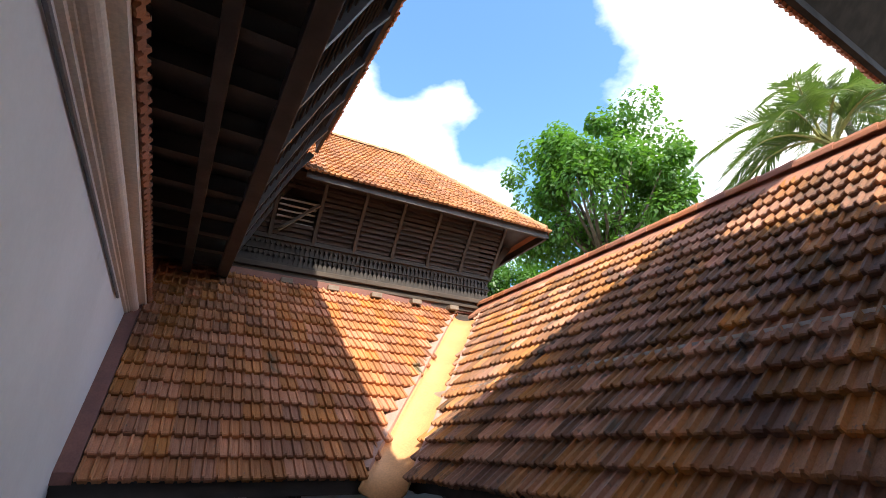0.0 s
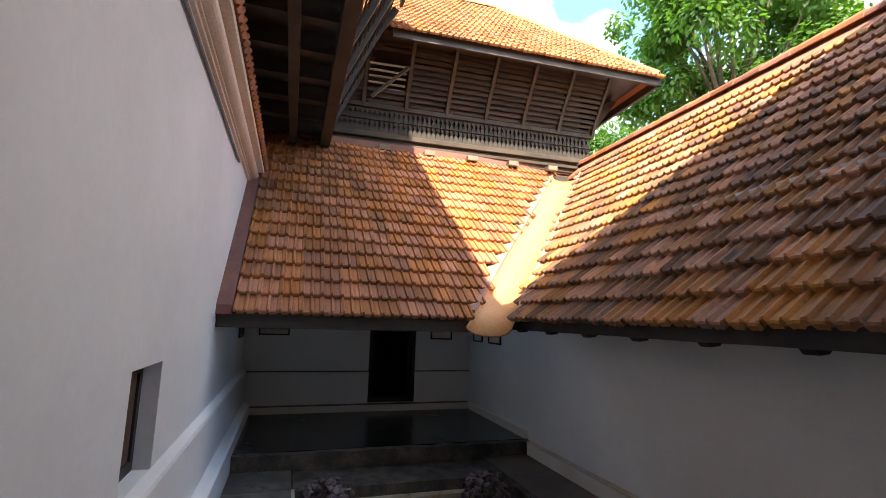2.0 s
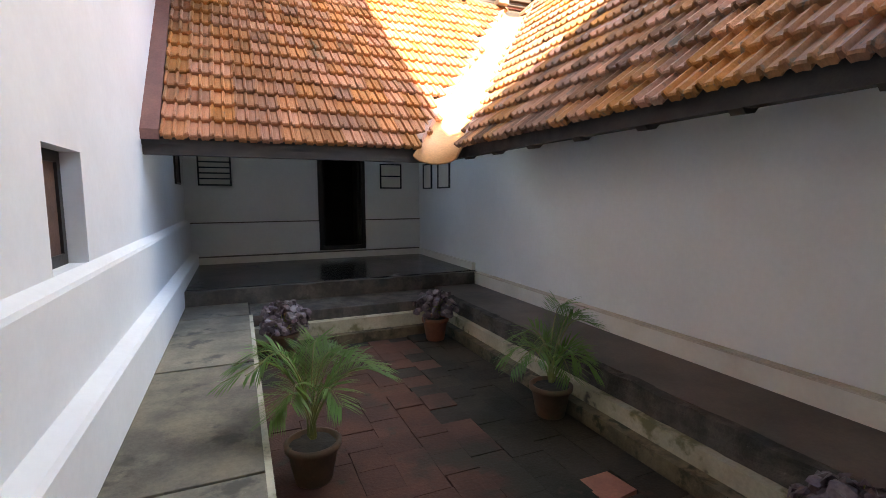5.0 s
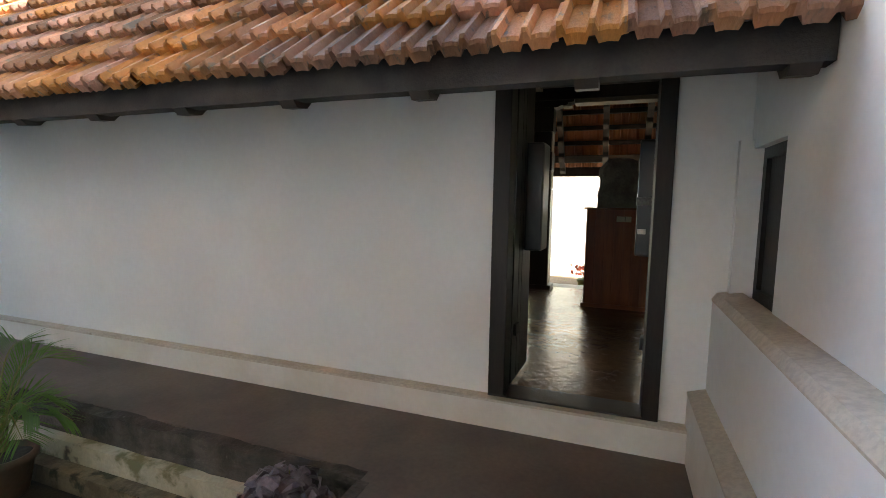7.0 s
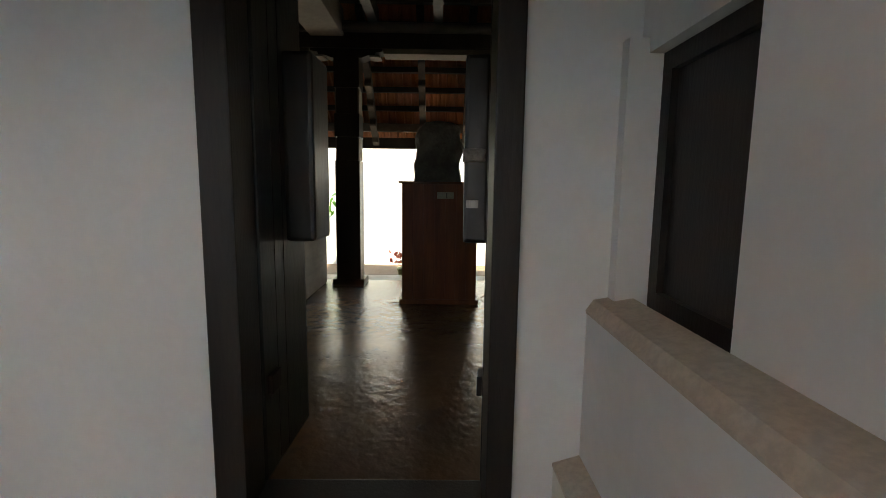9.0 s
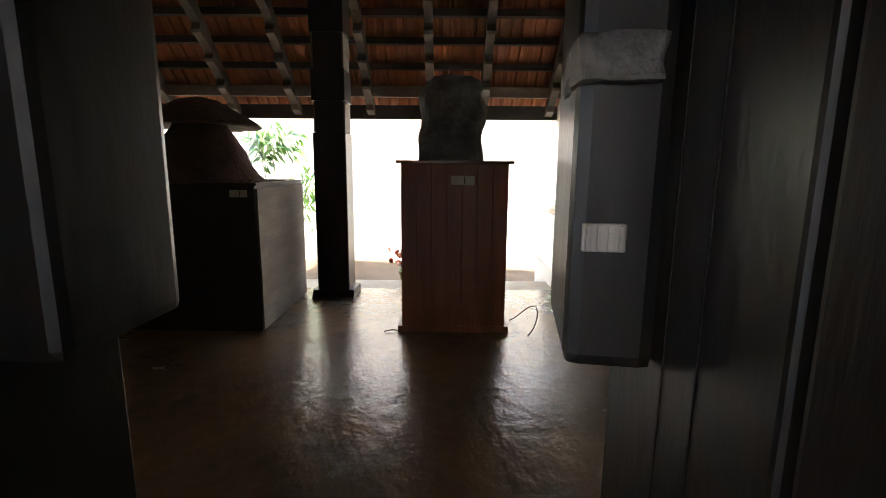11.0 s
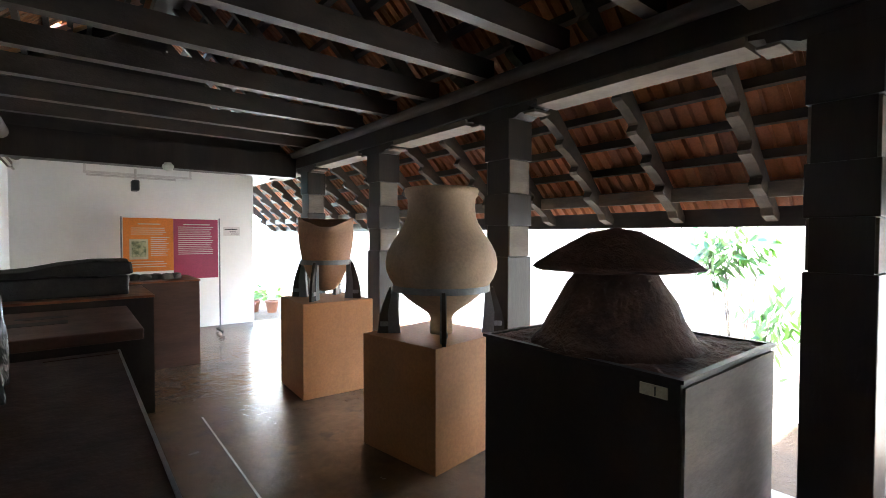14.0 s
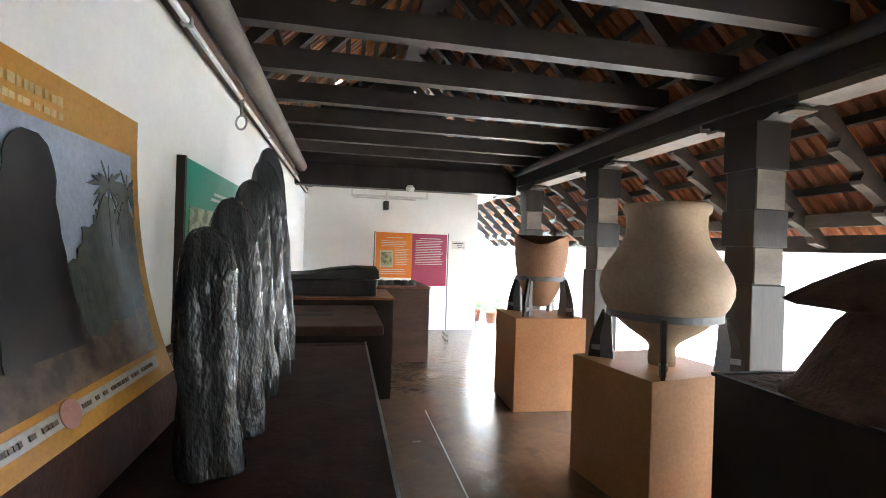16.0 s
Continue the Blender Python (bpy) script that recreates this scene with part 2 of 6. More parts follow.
WOOD_POLISH = mat("varnished_brown_board", (0.20, 0.095, 0.05), (0.13, 0.06, 0.032), 6.0, 0.16, 0.15, 50.0, stretch=(1, 0.2, 1))
WOOD_RED = mat("polished_red_brown_wood", (0.31, 0.105, 0.040), (0.20, 0.066, 0.027), 7.0, 0.45, 0.2, 60.0, stretch=(1, 1, 0.12))
WOOD_LIGHT = mat("pale_grey_brown_wood", (0.20, 0.165, 0.135), (0.13, 0.105, 0.085), 5.0, 0.7, 0.4, 70.0, stretch=(0.3, 0.3, 1))
HALL_FLOOR = mat("polished_oxide_hall_floor", (0.190, 0.118, 0.068), (0.125, 0.080, 0.050), 1.6, 0.24, 0.5, 13.0, stain=((0.105, 0.072, 0.050), 3.0, 0.56), wear=((0.17, 0.115, 0.072), 7.0, 0.72), rough_var=0.10, relief=0.009)
DIRT = mat("sandy_garden_soil", (0.15, 0.105, 0.062), (0.10, 0.072, 0.043), 2.0, 0.95, 0.6, 50.0, stain=((0.17, 0.19, 0.07), 2.6, 0.60), relief=0.01)
GARDEN = mat("damp_laterite_soil", (0.085, 0.052, 0.028), (0.060, 0.037, 0.020), 2.2, 0.95, 0.7, 45.0, stain=((0.060, 0.070, 0.024), 5.0, 0.60), wear=((0.045, 0.030, 0.018), 11.0, 0.66), relief=0.012)
EDGE = mat("worn_pale_cement", (0.34, 0.30, 0.24), (0.26, 0.225, 0.175), 2.5, 0.6, 0.4, 40.0, stain=((0.20, 0.16, 0.12), 4.0, 0.62))
WALL_SUN = mat("garden_wall_limewash", (0.84, 0.84, 0.82), (0.76, 0.76, 0.73), 1.2, 0.9, 0.3, 40.0, wear=((0.35, 0.34, 0.32), 4.0, 0.74))
METAL_GREY = mat("galvanised_steel", (0.36, 0.37, 0.38), (0.28, 0.29, 0.30), 4.0, 0.42, 0.1, 80.0, metal=0.8)
PAINT_GREY = mat("grey_metal_paint", (0.20, 0.21, 0.22), (0.16, 0.17, 0.18), 5.0, 0.5, 0.1, 70.0)
PAINT_WHITE = mat("cream_cornice_paint", (0.84, 0.72, 0.60), (0.78, 0.65, 0.52), 2.0, 0.7, 0.2, 50.0)
WOOD_GLOSS = mat("glossy_brown_door_wood", (0.085, 0.050, 0.028), (0.05, 0.03, 0.018), 4.0, 0.22, 0.6, 24.0, stretch=(1, 1, 0.25), relief=0.006)
# Wood colour lowered to hold the shade under the near eave
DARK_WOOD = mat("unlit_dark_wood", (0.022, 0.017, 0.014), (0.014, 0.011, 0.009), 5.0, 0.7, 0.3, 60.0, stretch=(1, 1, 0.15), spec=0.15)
# Base colour set near black so that closed-in walls look unlit
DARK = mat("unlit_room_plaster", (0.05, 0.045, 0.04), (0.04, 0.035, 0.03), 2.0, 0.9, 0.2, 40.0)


# ---- building helpers ----
def part(name, bm, material, parent=None, label="", smooth=False):
    me = bpy.data.meshes.new(name)
    bmesh.ops.recalc_face_normals(bm, faces=bm.faces)
    bm.to_mesh(me)
    bm.free()
    if smooth:
        for f in me.polygons:
            f.use_smooth = True
    for q in material if isinstance(material, (list, tuple)) else (material,):
        me.materials.append(q)
    ob = new(name, me)
    if parent is not None:
        ob.parent = parent
    if label:
        ob["label"] = label
    return ob


def thing(name, m, label, category, group="", kind=""):
    return_ob = new(name)
    return_ob.empty_display_size = 0.1
    return_ob.matrix_world = m
    return tagged(return_ob, label, category, group, kind)


def box(bm, x0, x1, y0, y1, z0, z1, bevel=0.0, mi=0):
    vs = [bm.verts.new(c) for c in ((x0, y0, z0), (x1, y0, z0), (x1, y1, z0), (x0, y1, z0), (x0, y0, z1), (x1, y0, z1), (x1, y1, z1), (x0, y1, z1))]
    fs = [bm.faces.new([vs[i] for i in q]) for q in ((3, 2, 1, 0), (4, 5, 6, 7), (0, 1, 5, 4), (1, 2, 6, 5), (2, 3, 7, 6), (3, 0, 4, 7))]
    for f in fs:
        f.material_index = mi
    if bevel:
        es = list({e for f in fs for e in f.edges})
        bmesh.ops.bevel(bm, geom=es, offset=bevel, segments=2, affect="EDGES", profile=0.6)
    return bm


def boxes(*items, bevel=0.0):
    bm = bmesh.new()
    for it in items:
        box(bm, *it, bevel=bevel)
    return bm


def prism(bm, outline, axis, lo, hi):
    """Extrudes an outline (pairs in the two other axes, in xyz order) along an axis."""
    def p(u, v, w):
        return {"x": (w, u, v), "y": (u, w, v), "z": (u, v, w)}[axis]
    a = [bm.verts.new(p(u, v, lo)) for u, v in outline]
    b = [bm.verts.new(p(u, v, hi)) for u, v in outline]
    bm.faces.new(a[::-1])
    bm.faces.new(b)
    k = len(a)
    for i in range(k):
        bm.faces.new((a[i], a[(i + 1) % k], b[(i + 1) % k], b[i]))
    return bm


def beam(bm, a, b, w, h, bevel=0.0):
    """A squared timber from a to b, w wide and h high."""
    a, b = Vector(a), Vector(b)
    d = (b - a).normalized()
    side = d.cross(Vector((0, 0, 1)))
    side = side.normalized() if side.length > 1e-4 else Vector((1, 0, 0))
    up = side.cross(d)
    vs = [bm.verts.new(q + side * (s * w / 2) + up * (u * h / 2)) for q in (a, b) for s, u in ((-1, -1), (1, -1), (1, 1), (-1, 1))]
    fs = [bm.faces.new([vs[i] for i in q]) for q in ((3, 2, 1, 0), (4, 5, 6, 7), (0, 1, 5, 4), (1, 2, 6, 5), (2, 3, 7, 6), (3, 0, 4, 7))]
    if bevel:
        bmesh.ops.bevel(bm, geom=list({e for f in fs for e in f.edges}), offset=bevel, segments=1, affect="EDGES")
    return bm


def lathe(bm, profile, n=32, wob=0.0):
    rings = []
    for r, z in profile:
        rings.append([bm.verts.new((r * math.cos(2 * math.pi * i / n) * (1 + wob * noise.noise((math.cos(6.283 * i / n), math.sin(6.283 * i / n), z * 2))),
                                    r * math.sin(2 * math.pi * i / n), z)) for i in range(n)])
    for a, b in zip(rings, rings[1:]):
        for i in range(n):
            bm.faces.new((a[i], a[(i + 1) % n], b[(i + 1) % n], b[i]))
    bm.faces.new(rings[0][::-1])
    bm.faces.new(rings[-1])
    return bm


def tube(bm, pts, r, n=8, r_end=None):
    pts = [Vector(p) for p in pts]
    rings = []
    for i, p in enumerate(pts):
        d = (pts[min(i + 1, len(pts) - 1)] - pts[max(i - 1, 0)]).normalized()
        s = d.cross(Vector((0.13, 0.2, 1)))
        s.normalize()
        u = s.cross(d)
        rad = r if r_end is None else r + (r_end - r) * i / (len(pts) - 1)
        rings.append([bm.verts.new(p + s * (rad * math.cos(6.2832 * j / n)) + u * (rad * math.sin(6.2832 * j / n))) for j in range(n)])
    for a, b in zip(rings, rings[1:]):
        for j in range(n):
            bm.faces.new((a[j], a[(j + 1) % n], b[(j + 1) % n], b[j]))
    bm.faces.new(rings[0][::-1])
    bm.faces.new(rings[-1])
    return bm


def roughen(bm, amount, freq, cuts=0, seed=0.0):
    """Uneven, worn faces: cut the mesh up and push it about with noise."""
    if cuts:
        bmesh.ops.subdivide_edges(bm, edges=bm.edges[:], cuts=cuts, use_grid_fill=True)
    for v in bm.verts:
        v.co += Vector(noise.noise_vector(v.co * freq + Vector((seed, seed * 2, 0)))) * amount
    return bm


def structure(name, bm, material, label, category, parent=None):
    return tagged(part(name, bm, material, parent), label, category, kind="structure")

# ---- the plan ----
CF = -0.13          # corridor floor
COURT = -0.50       # sunken court floor
WX = 0.42           # hall face of the wall between court and hall
EAVE_Z = 1.69       # tile edge of the low roofs
SLOPE = 1.03        # rise over run of the low roofs
EX = -0.95          # court eave of the hall roof
RIDGE_X = 2.07
HX = 5.05           # garden eave of the hall roof
BY = 5.90           # court eave of the back roof
BACK = 9.40         # back wall
UY = 8.80           # face of the upper storey
LX = -4.02          # tall side wall
D0, D1 = 0.24, 1.15  # outer edges of the hall doorway

# ---- ground and court floor ----
structure("ground", boxes((-60, 60, -60, 120, -0.75, -0.62)), DIRT, "bare sandy ground under and around the palace", "ground")
court = structure("floor_court", boxes((-3.15, -0.80, 1.55, 6.3, -0.62, COURT - 0.035)), MUD, "sunken courtyard floor of damp broken terracotta pavers", "floor")
structure("floor_corridor", boxes((-0.72, 0.02, 1.55, 6.95, -0.60, CF), (-4.3, 0.02, -0.2, 1.55, -0.60, CF)), OXIDE, "dark red oxide corridor floor beside the court", "floor")
west = structure("floor_flagstones", boxes((-4.3, -3.16, 1.55, 6.95, -0.60, CF - 0.03)), MUD, "walkway of large grey flag stones along the tall wall", "floor")
structure("floor_back_step", boxes((-3.16, -0.72, 6.25, 6.95, -0.60, CF - 0.02)), STONE_EDGE, "worn stone step below the back platform", "step")
structure("floor_platform", boxes((-4.3, 0.0, 7.02, BACK, -0.60, 0.05)), BLACK_FLOOR, "polished black floor of the back veranda", "floor")
bm = boxes((-4.3, -0.005, 6.90, 7.02, -0.60, 0.045))
structure("platform_edge", roughen(bm, 0.02, 6.0, 20), STONE_EDGE, "chipped stone edge of the back veranda", "kerb")
bm = boxes((-0.80, -0.72, 1.55, 6.25, -0.60, CF - 0.004))
structure("kerb_east", roughen(roughen(bm, 0.022, 6.0, 40), 0.016, 23.0), STONE_EDGE, "eroded stone edge of the corridor", "kerb")
structure("riser_east", boxes((-0.87, -0.80, 1.55, 6.25, -0.60, -0.30)), RISER, "mossy lime plastered riser beside the court", "kerb")
structure("ledge_east", boxes((-0.96, -0.87, 1.55, 6.25, -0.60, -0.42)), LEDGE_DAMP, "low damp ledge at the foot of the riser", "kerb")
structure("riser_back", boxes((-3.15, -0.96, 6.14, 6.25, -0.60, -0.27)), RISER, "mossy lime plastered riser below the back step", "kerb")
structure("ledge_back", boxes((-3.15, -0.96, 6.04, 6.14, -0.60, -0.42)), LEDGE_DAMP, "low damp ledge below the back step", "kerb")
structure("kerb_west", boxes((-3.178, -3.145, 1.50, 6.25, -0.60, CF - 0.002)), RISER, "thin pale painted edge of the flag stones", "kerb")
structure("kerb_south", boxes((-3.13, -0.80, 1.50, 1.56, -0.60, CF + 0.004)), STONE_EDGE, "stone edge of the near corridor", "kerb")

# ---- wall between court and hall, with its doorway ----
bm = boxes((0, WX, D1, BACK + 0.3, -0.6, 2.75), (0, WX, -0.75, D0, -0.6, 2.75), (0, WX, D0, D1, 2.06, 2.75), (0, WX, D0, D1, -0.6, -0.01))
structure("wall_hall", bm, LIME, "white limewashed wall between court and hall", "wall")
structure("skirting_hall_wall", boxes((-0.075, 0, 0.10, 6.90, -0.2, 0.03)), SKIRT, "dusty plaster skirting along the corridor wall", "skirting")
structure("skirting_ledge", boxes((-0.082, 0, 0.10, 6.90, 0.03, 0.045)), LEDGE_TAN, "tan worn top of the corridor skirting", "skirting")
structure("skirting_platform_east", boxes((-0.05, 0, 7.02, BACK, 0.05, 0.16)), SKIRT, "plaster skirting beside the veranda", "skirting")

# near wall with window recess
NX0, NX1, NZ0, NZ1 = -0.50, -0.05, 0.735, 1.43
bm = boxes((-4.3, NX0, -0.6, -0.085, -0.6, 6.0), (NX0, NX1, -0.6, -0.085, NZ1, 6.0), (NX0, NX1, -0.6, -0.085, -0.6, NZ0 - 0.02), (NX0, NX1, -0.6, -0.19, NZ0 - 0.02, NZ1), (NX1, -0.001, -0.6, -0.03, -0.6, 1.47), (NX1, -0.001, -0.6, -0.085, 1.47, 6.0))
structure("wall_near", bm, LIME, "white limewashed wall with a small window recess", "wall")
bm = bmesh.new()
prism(bm, ((-0.085, -0.6), (0.03, -0.6), (0.03, 0.705), (0.01, 0.735), (-0.085, 0.752)), "x", -4.3, -0.001)
structure("dado_near", bm, LIME, "thick plaster dado with a sloping top", "wall")
bm = bmesh.new()
prism(bm, ((0.033, 0.700), (0.034, 0.709), (0.012, 0.741), (-0.085, 0.758), (-0.085, 0.753), (0.010, 0.736), (0.030, 0.706)), "x", -4.3, -0.001)
structure("dado_ledge_near", bm, LEDGE_TAN, "worn tan top of the near dado", "trim")
bm = bmesh.new()
prism(bm, ((0.03, -0.6), (0.11, -0.6), (0.11, 0.215), (0.03, 0.24)), "x", -4.3, -0.001)
structure("skirting_near", bm, SKIRT, "plaster skirting of the near wall", "skirting")
bm = bmesh.new()
prism(bm, ((0.113, 0.210), (0.113, 0.220), (0.03, 0.246), (0.03, 0.241), (0.110, 0.216)), "x", -4.3, -0.001)
structure("skirting_ledge_near", bm, LEDGE_TAN, "worn tan top of the near skirting", "trim")
win = thing("window_near", pose(0, 0, 0), "small dark wooden shutter in a white wall recess", "window", kind="structure")
part("shutter", boxes((NX0, NX1, -0.19, -0.145, NZ0, NZ1)), WOOD_BLACK, win)
part("window_frame", boxes((NX0, NX0 + 0.05, -0.145, -0.125, NZ0, NZ1), (NX1 - 0.05, NX1, -0.145, -0.125, NZ0, NZ1), (NX0 + 0.05, NX1 - 0.05, -0.145, -0.125, NZ1 - 0.05, NZ1), (NX0 + 0.05, NX1 - 0.05, -0.145, -0.125, NZ0, NZ0 + 0.05)), WOOD_BLACK, win)
part("window_sill", boxes((NX0, NX1, -0.125, -0.085, NZ0 - 0.02, NZ0)), LEDGE, win, "brown worn sill")

# tall side wall with niche, dado and cornice
N0, N1 = 3.45, 4.02
bm = boxes((-4.5, LX, -0.6, N0, -0.6, 4.3), (-4.5, LX, N1, 12.0, -0.6, 4.3), (-4.5, LX, N0, N1, 1.39, 4.3), (-4.5, LX, N0, N1, -0.6, 0.78), (-4.5, LX - 0.22, N0, N1, 0.78, 1.39))
structure("wall_side", bm, LIME, "tall white limewashed side wall", "wall")
bm = bmesh.new()
prism(bm, ((LX, -0.6), (LX + 0.065, -0.6), (LX + 0.065, 0.725), (LX + 0.055, 0.748), (LX, 0.785)), "y", -0.085, BACK)
structure("dado_side", bm, LIME, "thick plaster dado of the side wall", "wall")
bm = bmesh.new()
prism(bm, ((LX + 0.065, -0.6), (LX + 0.17, -0.6), (LX + 0.17, 0.20), (LX + 0.15, 0.22), (LX + 0.065, 0.25)), "y", -0.085, BACK)
structure("skirting_side", bm, LIME, "plaster skirting of the side wall", "skirting")
win = thing("window_side", pose(0, 0, 0), "small dark wooden window in a plaster niche", "window", kind="structure")
part("window_frame", boxes((LX - 0.15, LX - 0.095, N0, N0 + 0.05, 0.78, 1.39), (LX - 0.15, LX - 0.095, N1 - 0.05, N1, 0.78, 1.39), (LX - 0.15, LX - 0.095, N0 + 0.05, N1 - 0.05, 1.33, 1.39), (LX - 0.15, LX - 0.095, N0 + 0.05, N1 - 0.05, 0.78, 0.84)), WOOD_BLACK, win)
part("shutter", boxes((LX - 0.218, LX - 0.11, N0 + 0.05, N1 - 0.05, 0.84, 1.33)), WOOD_BROWN, win)
bm = bmesh.new()
torus = [(LX + 0.055 + 0.075 * math.sin(q), 3.60 - 0.065 * math.cos(q)) for q in np.linspace(0.15, 2.7, 9)]
prism(bm, [(LX, 3.49), (LX + 0.028, 3.495), (LX + 0.032, 3.515), (LX + 0.05, 3.52), (LX + 0.052, 3.535)] + torus + [(LX + 0.15, 3.672), (LX + 0.185, 3.675), (LX + 0.19, 3.72), (LX, 3.74)], "y", -0.6, UY - 0.3)
structure("cornice_side", bm, PAINT_WHITE, "cream moulded plaster cornice under the eave", "cornice")
bm = bmesh.new()
tube(bm, ((LX + 0.018, 1.2, 3.40), (LX + 0.018, 3.2, 3.395), (LX + 0.018, 6.4, 3.39)), 0.014)
structure("cable_pipe", bm, PAINT_GREY, "thin grey conduit below the cornice", "pipe")

# back wall and its door
bm = boxes((-4.3, -1.92, BACK, BACK + 0.35, -0.6, 3.2), (-1.07, 0.0, BACK, BACK + 0.35, -0.6, 3.2), (-1.92, -1.07, BACK, BACK + 0.35, 2.0, 3.2), (-1.92, -1.07, BACK, BACK + 0.35, -0.6, 0.19))
structure("wall_back", bm, LIME, "white limewashed back wall of the veranda", "wall")
bm = boxes((-4.02, -1.92, BACK - 0.05, BACK, 0.05, 0.715), (-1.07, -0.001, BACK - 0.05, BACK, 0.05, 0.715))
structure("dado_back", bm, LIME, "plaster dado of the back wall", "wall")
# Dark strips paint in the thin shadow lines over dado and skirting
structure("dado_cap_back", boxes((-4.02, -1.92, BACK - 0.058, BACK, 0.717, 0.733), (-1.07, -0.001, BACK - 0.058, BACK, 0.717, 0.733)), OXIDE, "dark strip drawing the shadow line on top of the back dado", "trim")
structure("skirting_cap_back", boxes((-3.85, -0.05, BACK - 0.136, BACK - 0.05, 0.162, 0.176)), OXIDE, "dark strip drawing the shadow line on top of the back skirting", "trim")
structure("skirting_back", boxes((-3.85, -0.05, BACK - 0.13, BACK - 0.05, 0.05, 0.16)), SKIRT, "pale plaster skirting of the back wall", "skirting")
# Room is kept dark by the near-black colour of its walls
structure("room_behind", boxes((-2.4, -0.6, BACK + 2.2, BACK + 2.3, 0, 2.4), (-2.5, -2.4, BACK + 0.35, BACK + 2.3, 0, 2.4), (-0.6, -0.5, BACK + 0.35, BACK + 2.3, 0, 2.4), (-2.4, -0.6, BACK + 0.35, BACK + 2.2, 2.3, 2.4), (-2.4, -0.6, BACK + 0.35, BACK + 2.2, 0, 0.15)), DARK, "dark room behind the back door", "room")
door = thing("door_back", pose(0, 0, 0), "dark wooden doorway with its leaves open inward", "door", kind="structure")
for nm, b in (("door_frame", (-1.92, -1.85, BACK - 0.02, BACK + 0.1, 0.19, 2.0)), ("door_frame", (-1.14, -1.07, BACK - 0.02, BACK + 0.1, 0.19, 2.0)), ("door_head", (-1.85, -1.14, BACK - 0.02, BACK + 0.1, 1.92, 2.0)), ("door_sill", (-1.85, -1.14, BACK - 0.02, BACK + 0.1, 0.19, 0.26))):
    part(nm, boxes(b), WOOD_BLACK, door)
part("door_leaf", boxes((-1.85, -1.80, BACK + 0.1, BACK + 0.46, 0.26, 1.92)), WOOD_BLACK, door)
part("door_leaf", boxes((-1.19, -1.14, BACK + 0.1, BACK + 0.46, 0.26, 1.92)), WOOD_BLACK, door)

# ---- hall shell ----
structure("floor_hall", boxes((0.0, 3.97, -2.2, 9.38, -0.3, 0.0)), HALL_FLOOR, "worn polished brown oxide hall floor", "floor")
# Slab added above the joists to block sky light from the open roof
structure("ceiling_north", boxes((0.0, 3.5, 7.95, 9.75, 3.05, 3.15), (0.0, 3.5, 7.85, 7.95, 2.66, 3.15)), WOOD_BEAM, "dark slab added over the end of the hall to shut out the sky", "ceiling")
structure("floor_joint", boxes((1.893, 1.905, 3.2, 5.15, 0.0, 0.004)), SKIRT, "thin pale joint line in the hall floor", "floor")
structure("wall_hall_end", boxes((WX, 3.56, 9.385, 9.75, -0.3, 3.05)), LIME_HALL, "white plastered end wall of the hall", "wall")
bm = bmesh.new()
prism(bm, ((2.74, -0.3), (4.9, -0.3), (4.9, 1.70), (3.75, 2.82), (2.74, 3.4)), "y", -0.80, -0.62)
structure("wall_hall_south", bm, LIME_HALL, "white plastered wall rising under the roof slope", "wall")
bm = bmesh.new()
prism(bm, ((-0.62, -0.3), (-0.53, -0.3), (-0.53, 0.64), (-0.55, 0.665), (-0.62, 0.68)), "x", 2.74, 4.9)
structure("dado_hall_south", bm, LIME_HALL, "plaster dado of the hall wall", "wall")
bm = bmesh.new()
prism(bm, ((-0.527, 0.634), (-0.527, 0.645), (-0.548, 0.671), (-0.62, 0.686), (-0.62, 0.681), (-0.55, 0.666), (-0.53, 0.640)), "x", 2.738, 4.9)
structure("dado_ledge_south", bm, LEDGE, "tan worn top of the hall dado", "trim")
bm = bmesh.new()
prism(bm, ((-0.53, -0.3), (-0.46, -0.3), (-0.46, 0.16), (-0.53, 0.19)), "x", 2.80, 4.9)
structure("skirting_hall_south", bm, LIME_HALL, "plaster skirting of the hall wall", "skirting")
# Added near-black walls close the passage and keep stray light out of the hall
structure("wall_side_passage", boxes((WX, 5.2, -2.3, -2.2, -0.3, 5.0), (4.9, 5.0, -2.2, -0.80, -0.3, 1.75), (2.90, 3.0, -2.2, -0.80, -0.3, 3.4), (WX - 0.12, WX, -2.3, -0.75, -0.3, 5.0)), DARK, "near-black walls added to close the side passage to light", "wall")
# Stepped fill in the near-black room colour closes the open gable
structure("wall_gable_north", boxes((-0.9, 2.2, 8.84, 8.96, 2.6, 4.62), (2.2, 2.7, 8.84, 8.96, 2.6, 3.95), (2.7, 3.2, 8.84, 8.96, 2.6, 3.45), (3.2, 3.56, 8.84, 8.96, 2.6, 3.1)), DARK, "near-black stepped fill above the end of the hall", "wall")
lock = thing("door_passage", pose(0, 0, 0), "dark wooden door frame with a glossy brown leaf in the side passage", "door", kind="structure")
part("door_frame", box(bmesh.new(), 2.76, 2.88, -1.06, -0.802, 0.0, 3.0, bevel=0.006), WOOD_BLACK, lock)
part("door_leaf", box(bmesh.new(), 2.78, 2.83, -1.34, -1.062, 0.03, 2.2, bevel=0.004), WOOD_GLOSS, lock, "glossy brown door leaf")
part("door_head", boxes((2.76, 2.88, -2.2, -1.062, 2.2, 3.0)), WOOD_BLACK, lock)
part("door_sill", boxes((2.74, 2.90, -2.2, -0.802, 0.0, 0.04)), WOOD_BLACK, lock)
